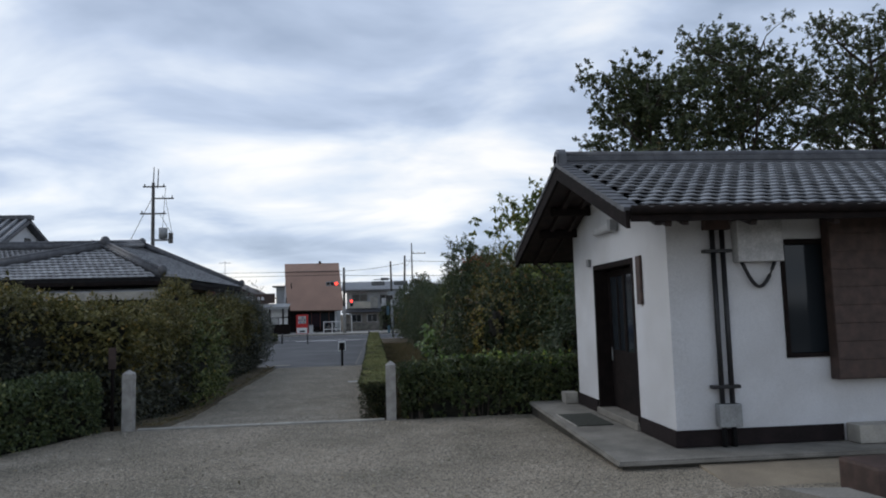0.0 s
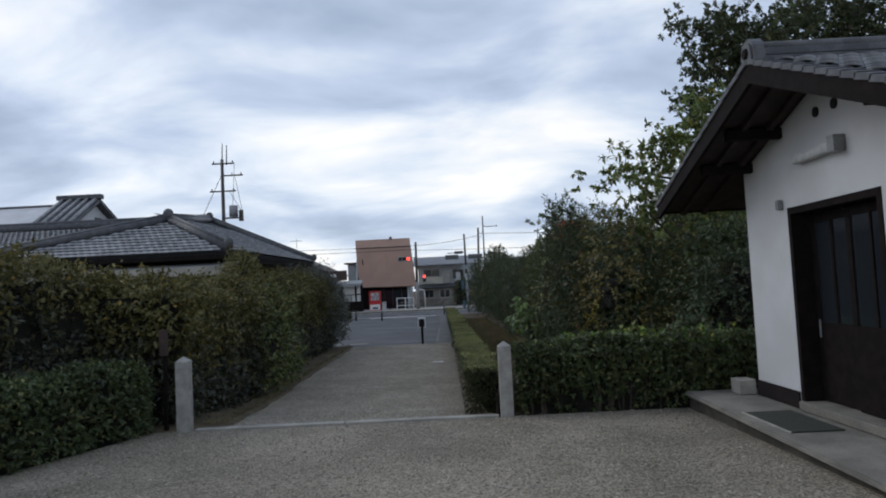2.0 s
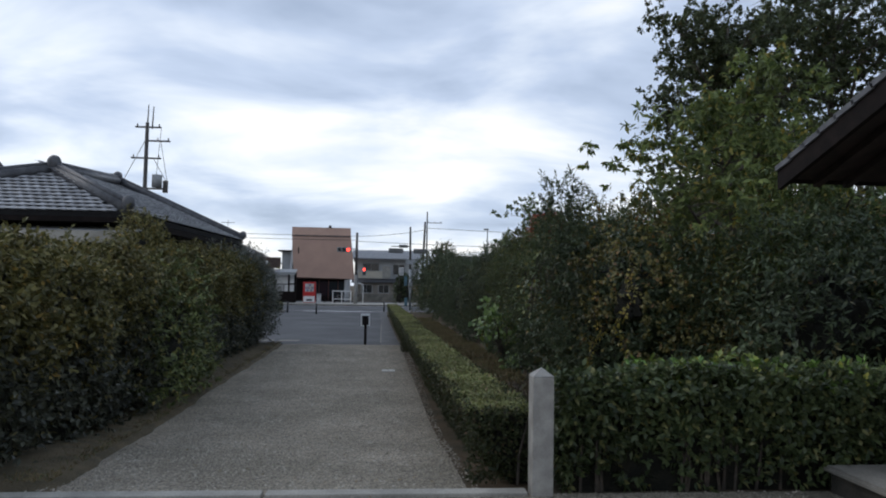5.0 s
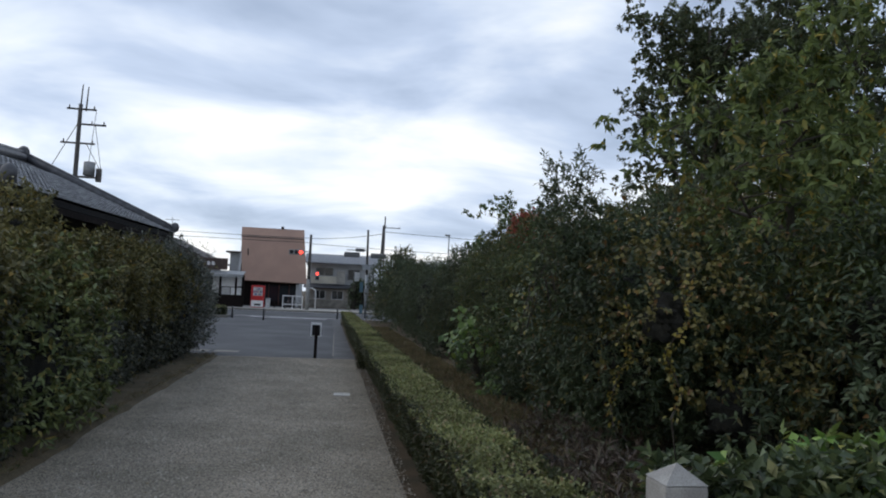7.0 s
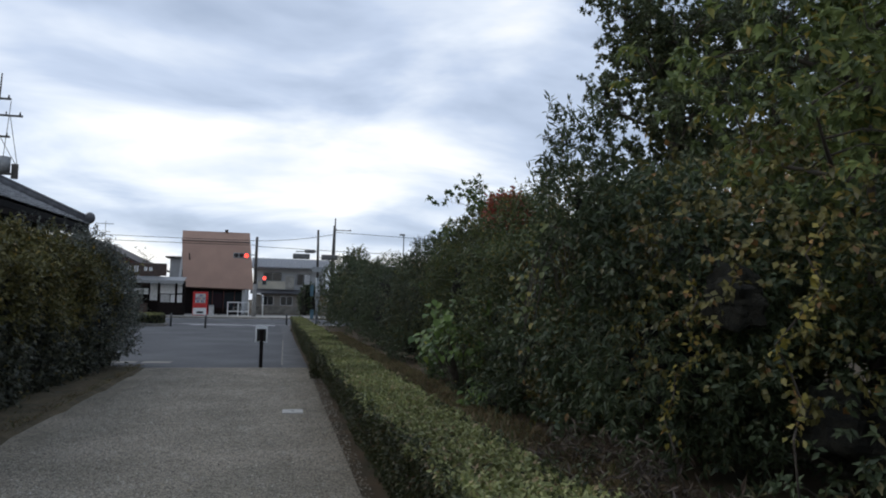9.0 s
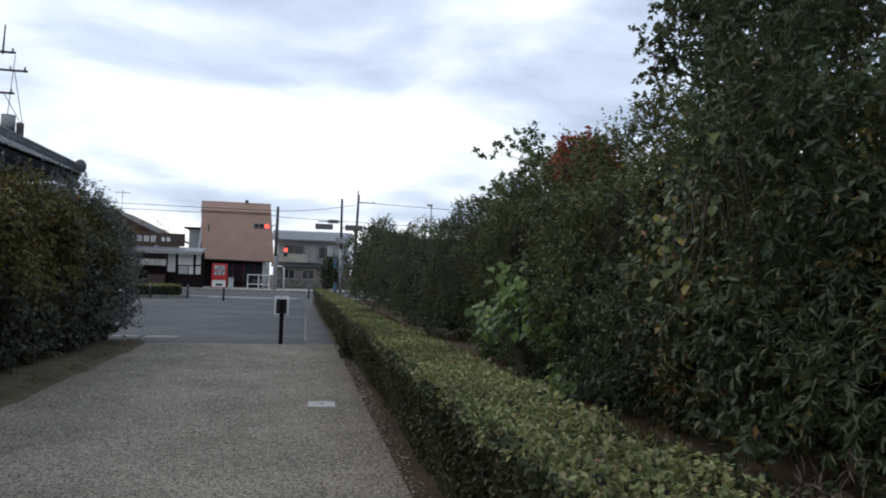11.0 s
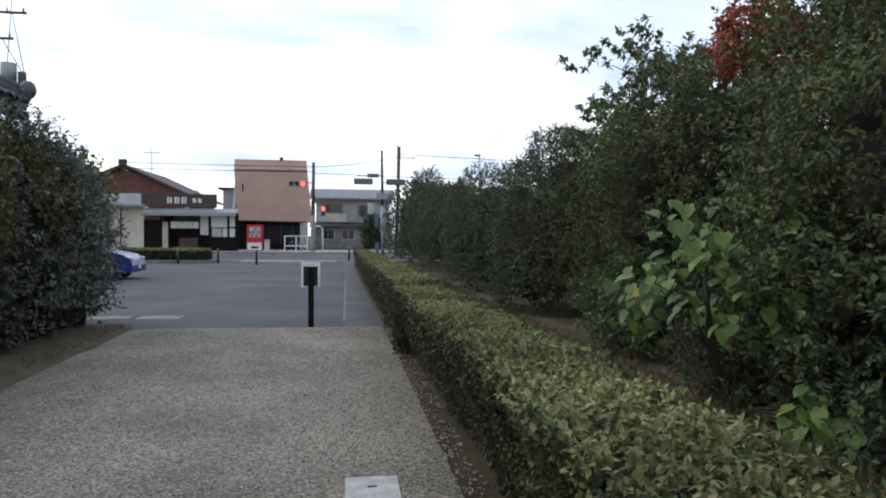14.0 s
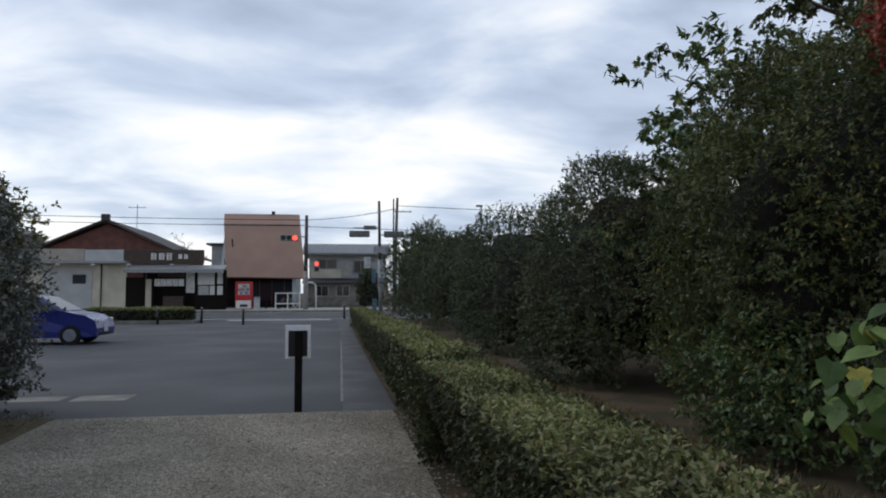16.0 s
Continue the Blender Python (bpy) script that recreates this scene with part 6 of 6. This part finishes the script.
part("flue", tube(bmesh.new(), [(X0 + 1.2, 77.2, 5.6), (X0 + 1.2, 76.9, 6.3)], 0.06, 6), BLACK_PIPE, bh)
part("roof_vent", box(X0 + 4.3, X0 + 4.6, 79.2, 79.5, 8.8, 9.05, 0.03), DARK_ROOF, bh)
part("side_eave", box(X0 - 1.3, X0 + 0.3, 78.5, 82, 5.9, 6.05), DARK_ROOF, bh)
part("side_wall", box(X0 - 0.9, X0 + 0.34, 79.0, 82, SZ, 5.9), GREY_WALL, bh)

vm = thing("vending_machine", (-7.6, 67.0 + 1.2, 0.35), "red drinks vending machine with white lower panel", "vending machine")
vy = 68.0
part("cabinet", box(-8.15, -6.95, vy, vy + 0.7, 0.36, 2.42, 0.03), RED_PAINT, vm, "red cabinet")
part("display_window", box(-7.95, -7.1, vy - 0.015, vy - 0.002, 1.45, 2.25, 0.01), CLEAR_WHITE, vm, "display window")
rv = random.Random(3)
for r_ in range(3):
    for k in range(7):
        bm = tube(bmesh.new(), [(-7.89 + k * 0.118, vy - 0.03, 1.5 + r_ * 0.25), (-7.89 + k * 0.118, vy - 0.03, 1.66 + r_ * 0.25)], 0.036, 8)
        part("drink_can", bm, rv.choice((RED_PAINT, WHITE_PAINT, BROWN_WOOD, CREAM, BLUE_SIGN)), vm)
part("lower_panel", box(-8.1, -7.0, vy - 0.012, vy - 0.002, 0.42, 1.02, 0.01), WHITE_PAINT, vm, "white lower panel")
part("coin_panel", box(-8.05, -7.05, vy - 0.014, vy - 0.002, 1.05, 1.38, 0.01), RED_PAINT, vm)
part("delivery_slot", box(-7.8, -7.25, vy - 0.02, vy - 0.013, 0.55, 0.72, 0.01), BLACK, vm)
bn = thing("litter_bin", (-6.6, 68.2, 0.35), "pale plastic bin beside the vending machine", "bin")
part("body", box(-6.8, -6.4, 68.0, 68.4, 0.36, 1.15, 0.03), CLEAR_WHITE, bn)
part("lid", box(-6.82, -6.38, 67.98, 68.42, 1.152, 1.28, 0.03), GREY_METAL, bn)
bc = thing("bench", (-5.9, 70, 0.34), "dark low bench in front of the house", "bench")
part("seat", box(-6.3, -5.1, 70.0, 70.4, 0.72, 0.80, 0.01), DARK_WOOD, bc)
for x in (-6.2, -5.25):
    part("leg", box(x, x + 0.08, 70.05, 70.35, 0.33, 0.72), DARK_WOOD, bc)
rl = thing("pipe_barrier", (-4.2, 69, 0.34), "white pipe barrier with bicycles behind it", "railing")
for x in (-5.3, -4.4, -3.5):
    part("post", tube(bmesh.new(), [(x, 69, 0.3), (x, 69, 1.6)], 0.045, 8), WHITE_PAINT, rl)
for z in (0.75, 1.55):
    part("rail", tube(bmesh.new(), [(-5.3, 69, z), (-3.5, 69, z)], 0.04, 8), WHITE_PAINT, rl)


def bicycle(x, y, z):
    ob = thing("bicycle", (x, y, z), "dark bicycle parked at the barrier", "bicycle", "parked bicycles")
    for cx in (x - 0.5, x + 0.5):
        bm = bmesh.new()
        tube(bm, [(cx + 0.31 * math.cos(a_), y, z + 0.32 + 0.31 * math.sin(a_)) for a_ in np.linspace(0, 2 * math.pi, 21)], 0.022, 5, False)
        part("wheel", bm, RUBBER, ob)
    bm = bmesh.new()
    for p, q in (((-.5, .32), (-.1, .36)), ((-.1, .36), (.35, .75)), ((-.1, .36), (-.2, .8)), ((-.5, .32), (-.2, .7)), ((-.2, .72), (.35, .78)), ((.5, .32), (.33, .95))):
        tube(bm, [(x + p[0], y, z + p[1]), (x + q[0], y, z + q[1])], 0.018, 5)
    part("frame", bm, GREY_METAL, ob)
    part("saddle", box(x - 0.32, x - 0.08, y - 0.06, y + 0.06, z + 0.82, z + 0.88, 0.02), BLACK, ob)
    part("handlebar", tube(bmesh.new(), [(x + 0.2, y - 0.2, z + 0.98), (x + 0.33, y, z + 0.97), (x + 0.2, y + 0.2, z + 0.98)], 0.015, 5), GREY_METAL, ob)
    return ob


b1 = bicycle(-4.7, 70.0, 0.34)
copy_thing(b1, Matrix.Translation((-4.1, 70.6, 0.34)))
gr = thing("arched_pipe", (-2.6, 70, 0.34), "white arched pipe guard by the signal pole", "railing")
part("pipe", tube(bmesh.new(), [(-2.95, 70, 2.35), (-2.6, 70, 2.38), (-2.35, 70, 2.2), (-2.3, 70, 1.9), (-2.3, 70, 0.3)], 0.06, 8), WHITE_PAINT, gr, smooth=True)

# ---------------- grey two-storey house ----------------
gh = thing("grey_house", (0, 86, 0.3), "two-storey grey house with a balcony and grey tiled roof", "house")
part("upper_wall", box(-3.6, 4.2, 86.2, 92, 3.0, 5.6), GREY_WALL, gh, "grey upper wall")
part("lower_wall", box(-3.8, 4.4, 85.4, 92, 0.3, 2.6), TAN_WALL, gh, "tan lower wall")
part("roof", plate([(-4.3, 85.2, 5.55), (4.8, 85.2, 5.55), (4.8, 89, 6.75), (-4.3, 89, 6.75)], 0.14), TILE_JOINED, gh, "grey tiled roof")
part("roof", plate([(-4.3, 89, 6.75), (4.8, 89, 6.75), (4.8, 93, 5.5), (-4.3, 93, 5.5)], 0.14), TILE_JOINED, gh)
for k in range(32):
    x = -4.2 + k * 0.285
    part("roof_roll", tube(bmesh.new(), [(x, 85.2, 5.6), (x, 89, 6.8)], 0.05, 5), TILE_JOINED, gh)
part("lower_eave", plate([(-4.2, 84.6, 2.6), (4.7, 84.6, 2.6), (4.7, 86.2, 3.05), (-4.2, 86.2, 3.05)], 0.12), RIDGE_TILE, gh)
part("balcony_wall", box(-3.4, -0.4, 85.2, 85.3, 3.06, 3.95, 0.01), CREAM, gh, "cream balcony wall")
part("balcony_wall", box(-0.4, 0.6, 85.25, 85.35, 3.06, 4.6, 0.01), PALE_CONCRETE, gh)
for x0, x1, z0, z1 in ((-2.9, -0.8, 4.0, 5.0), (0.9, 2.4, 3.6, 4.9)):
    w_ = part("window_frame", box(x0, x1, 86.1, 86.19, z0, z1, 0.01), GREY_METAL, gh)
    part("pane", box(x0 + 0.08, (x0 + x1) / 2 - 0.03, 86.07, 86.098, z0 + 0.08, z1 - 0.08), GLASS, w_)
    part("pane", box((x0 + x1) / 2 + 0.03, x1 - 0.08, 86.07, 86.098, z0 + 0.08, z1 - 0.08), GLASS, w_)
for x0 in (-3.0, -0.9, 1.2):
    w_ = part("window_frame", box(x0, x0 + 1.4, 85.3, 85.39, 1.2, 2.3, 0.01), WHITE_PAINT, gh)
    part("pane", box(x0 + 0.08, x0 + 0.67, 85.27, 85.298, 1.28, 2.22), GLASS, w_)
    part("pane", box(x0 + 0.73, x0 + 1.32, 85.27, 85.298, 1.28, 2.22), GLASS, w_)
part("garden_wall", box(-3.9, 5.5, 82.6, 82.8, 0.3, 1.1, 0.02), CONCRETE, gh, "low concrete garden wall")
# plain houses that close the street
for x0, x1, y0, h_, m_ in ((-60, -26, 72, 5.2, CREAM), (7, 26, 80, 4.4, TAN_WALL), (28, 70, 78, 5.0, GREY_WALL)):
    ob = thing("street_house", ((x0 + x1) / 2, y0, 0.3), "plain low house across the road", "house", "street houses")
    part("wall", box(x0, x1, y0, y0 + 8, 0.2, h_), m_, ob)
    part("roof", prism([(y0 - 0.5, h_), (y0 + 8.5, h_), (y0 + 4, h_ + 1.6)], "x", x0 - 0.5, x1 + 0.5), RIDGE_TILE, ob)

# ---------------- planting island, bollards ----------------
isl = thing("planting_island", (-10.5, 52, 0.0), "clipped green planting strip inside a concrete kerb", "planter")
part("kerb", box(-13.5, -7.75, 51.6, 53.4, -0.05, 0.2, 0.03), CONCRETE, isl, "grey concrete kerb")
hedge_run("island_hedge", [(-13.2, 53.2), (-10.5, 53.2), (-8.0, 53.2)], 1.3, 0.72, 120, 0.1, 6, 0.09, 0.05, L_CLIP_SHADE, L_CLIP_LIT, "low clipped hedge in the planting island", 0.03)


def bollard(x, y):
    g = gz(y)
    ob = thing("bollard", (x, y, g), "slim dark metal bollard at the car park's edge", "bollard", "bollards")
    part("shaft", tube(bmesh.new(), [(x, y, g - 0.05), (x, y, g + 0.78)], 0.06, 10), BLACK, ob, smooth=True)
    part("cap", tube(bmesh.new(), [(x, y, g + 0.78), (x, y, g + 0.83)], [0.065, 0.03], 10), GREY_METAL, ob)
    return ob


b_ = bollard(-7.4, 51.9)
for x, y in ((-5.1, 50.2), (-0.15, 55.0), (-9.4, 51.3)):
    copy_thing(b_, Matrix.Translation((x, y, gz(y))))

# ---------------- parked car ----------------


def car(x, y):
    """A compact hatchback that faces +x, nose at x."""
    ob = thing("parked_car", (x - 2, y, 0.0), "dark blue compact hatchback parked on the asphalt", "car")
    prof = [(-3.95, 0.35), (-4.0, 0.7), (-3.9, 1.0), (-3.6, 1.42), (-3.2, 1.5), (-2.3, 1.53), (-1.75, 1.48), (-0.95, 1.02), (-0.35, 0.90), (-0.06, 0.72), (0.0, 0.5), (-0.03, 0.26), (-0.3, 0.22), (-3.7, 0.22)]
    bm = bmesh.new()
    rings = []
    for s, wd in ((-1, 0.80), (-0.97, 0.84), (0.97, 0.84), (1, 0.80)):
        rr = []
        for px0, pz in prof:
            tuck = 0.16 * max(0, pz - 0.95) / 0.55
            inset = 0.0 if abs(s) < 0.99 else 0.03
            rr.append(bm.verts.new((x + px0 * (1 - inset * 0.2), y + (1 if s > 0 else -1) * (wd - tuck), pz)))
        rings.append(rr)
    n = len(prof)
    for r0, r1 in zip(rings, rings[1:]):
        for k in range(n):
            bm.faces.new((r0[k], r0[(k + 1) % n], r1[(k + 1) % n], r1[k]))
    bm.faces.new(rings[0])
    bm.faces.new(rings[-1][::-1])
    part("body", bm, BLUE_CAR, ob, "dark blue paint")
    for s in (-1, 1):
        yy = y + s * 0.765
        part("side_window", plate([(x - 3.3, yy + s * 0.03, 1.02), (x - 1.35, yy + s * 0.03, 1.02), (x - 1.85, yy - s * 0.06, 1.42), (x - 3.15, yy - s * 0.06, 1.42)], 0.02), GLASS, ob)
        for wx in (x - 0.78, x - 3.2):
            ty = part("tyre", tube(bmesh.new(), [(wx, y + s * 0.66, 0.30), (wx, y + s * 0.855, 0.30)], 0.30, 20), RUBBER, ob)
            part("rim", tube(bmesh.new(), [(wx, y + s * 0.80, 0.30), (wx, y + s * 0.865, 0.30)], 0.19, 14), GALV, ty, "silver rim")
        part("headlight", box(x - 0.34, x - 0.02, y + s * 0.66 - 0.12, y + s * 0.66 + 0.12, 0.66, 0.80, 0.04), HEADLAMP, ob, "clear headlight")
        part("mirror", box(x - 1.35, x - 1.2, y + s * 0.88 - 0.08, y + s * 0.88 + 0.08, 0.98, 1.1, 0.03), BLUE_CAR, ob)
    part("windscreen", plate([(x - 1.70, y - 0.60, 1.475), (x - 1.70, y + 0.60, 1.475), (x - 0.98, y + 0.70, 1.055), (x - 0.98, y - 0.70, 1.055)], 0.012), GLASS, ob, "dark windscreen")
    part("number_plate", box(x + 0.002, x + 0.015, y - 0.17, y + 0.17, 0.38, 0.55), WHITE_PAINT, ob, "white number plate")
    part("grille", box(x - 0.03, x + 0.008, y - 0.45, y + 0.45, 0.27, 0.36), BLACK, ob)
    return ob


car(-7.75, 38.6)

# roof tiles of the gatehouse
lay_tiles(roof, (RX0 + 0.1, -0.33, EAVE_Z + 0.012), (1, 0, 0), (0, RIDGE_Y + 0.31, RIDGE_Z - EAVE_Z), RX1 - RX0 - 0.25, int(math.hypot(RIDGE_Y + 0.31, RIDGE_Z - EAVE_Z) / 0.19), None, 300)
lay_tiles(house, (RX0 + 0.1, YB + 0.02, EAVE_B + 0.012), (1, 0, 0), (0, RIDGE_Y - YB, RIDGE_Z - EAVE_B), RX1 - RX0 - 0.25, int(math.hypot(YB - RIDGE_Y, RIDGE_Z - EAVE_B) / 0.19), None, 0)
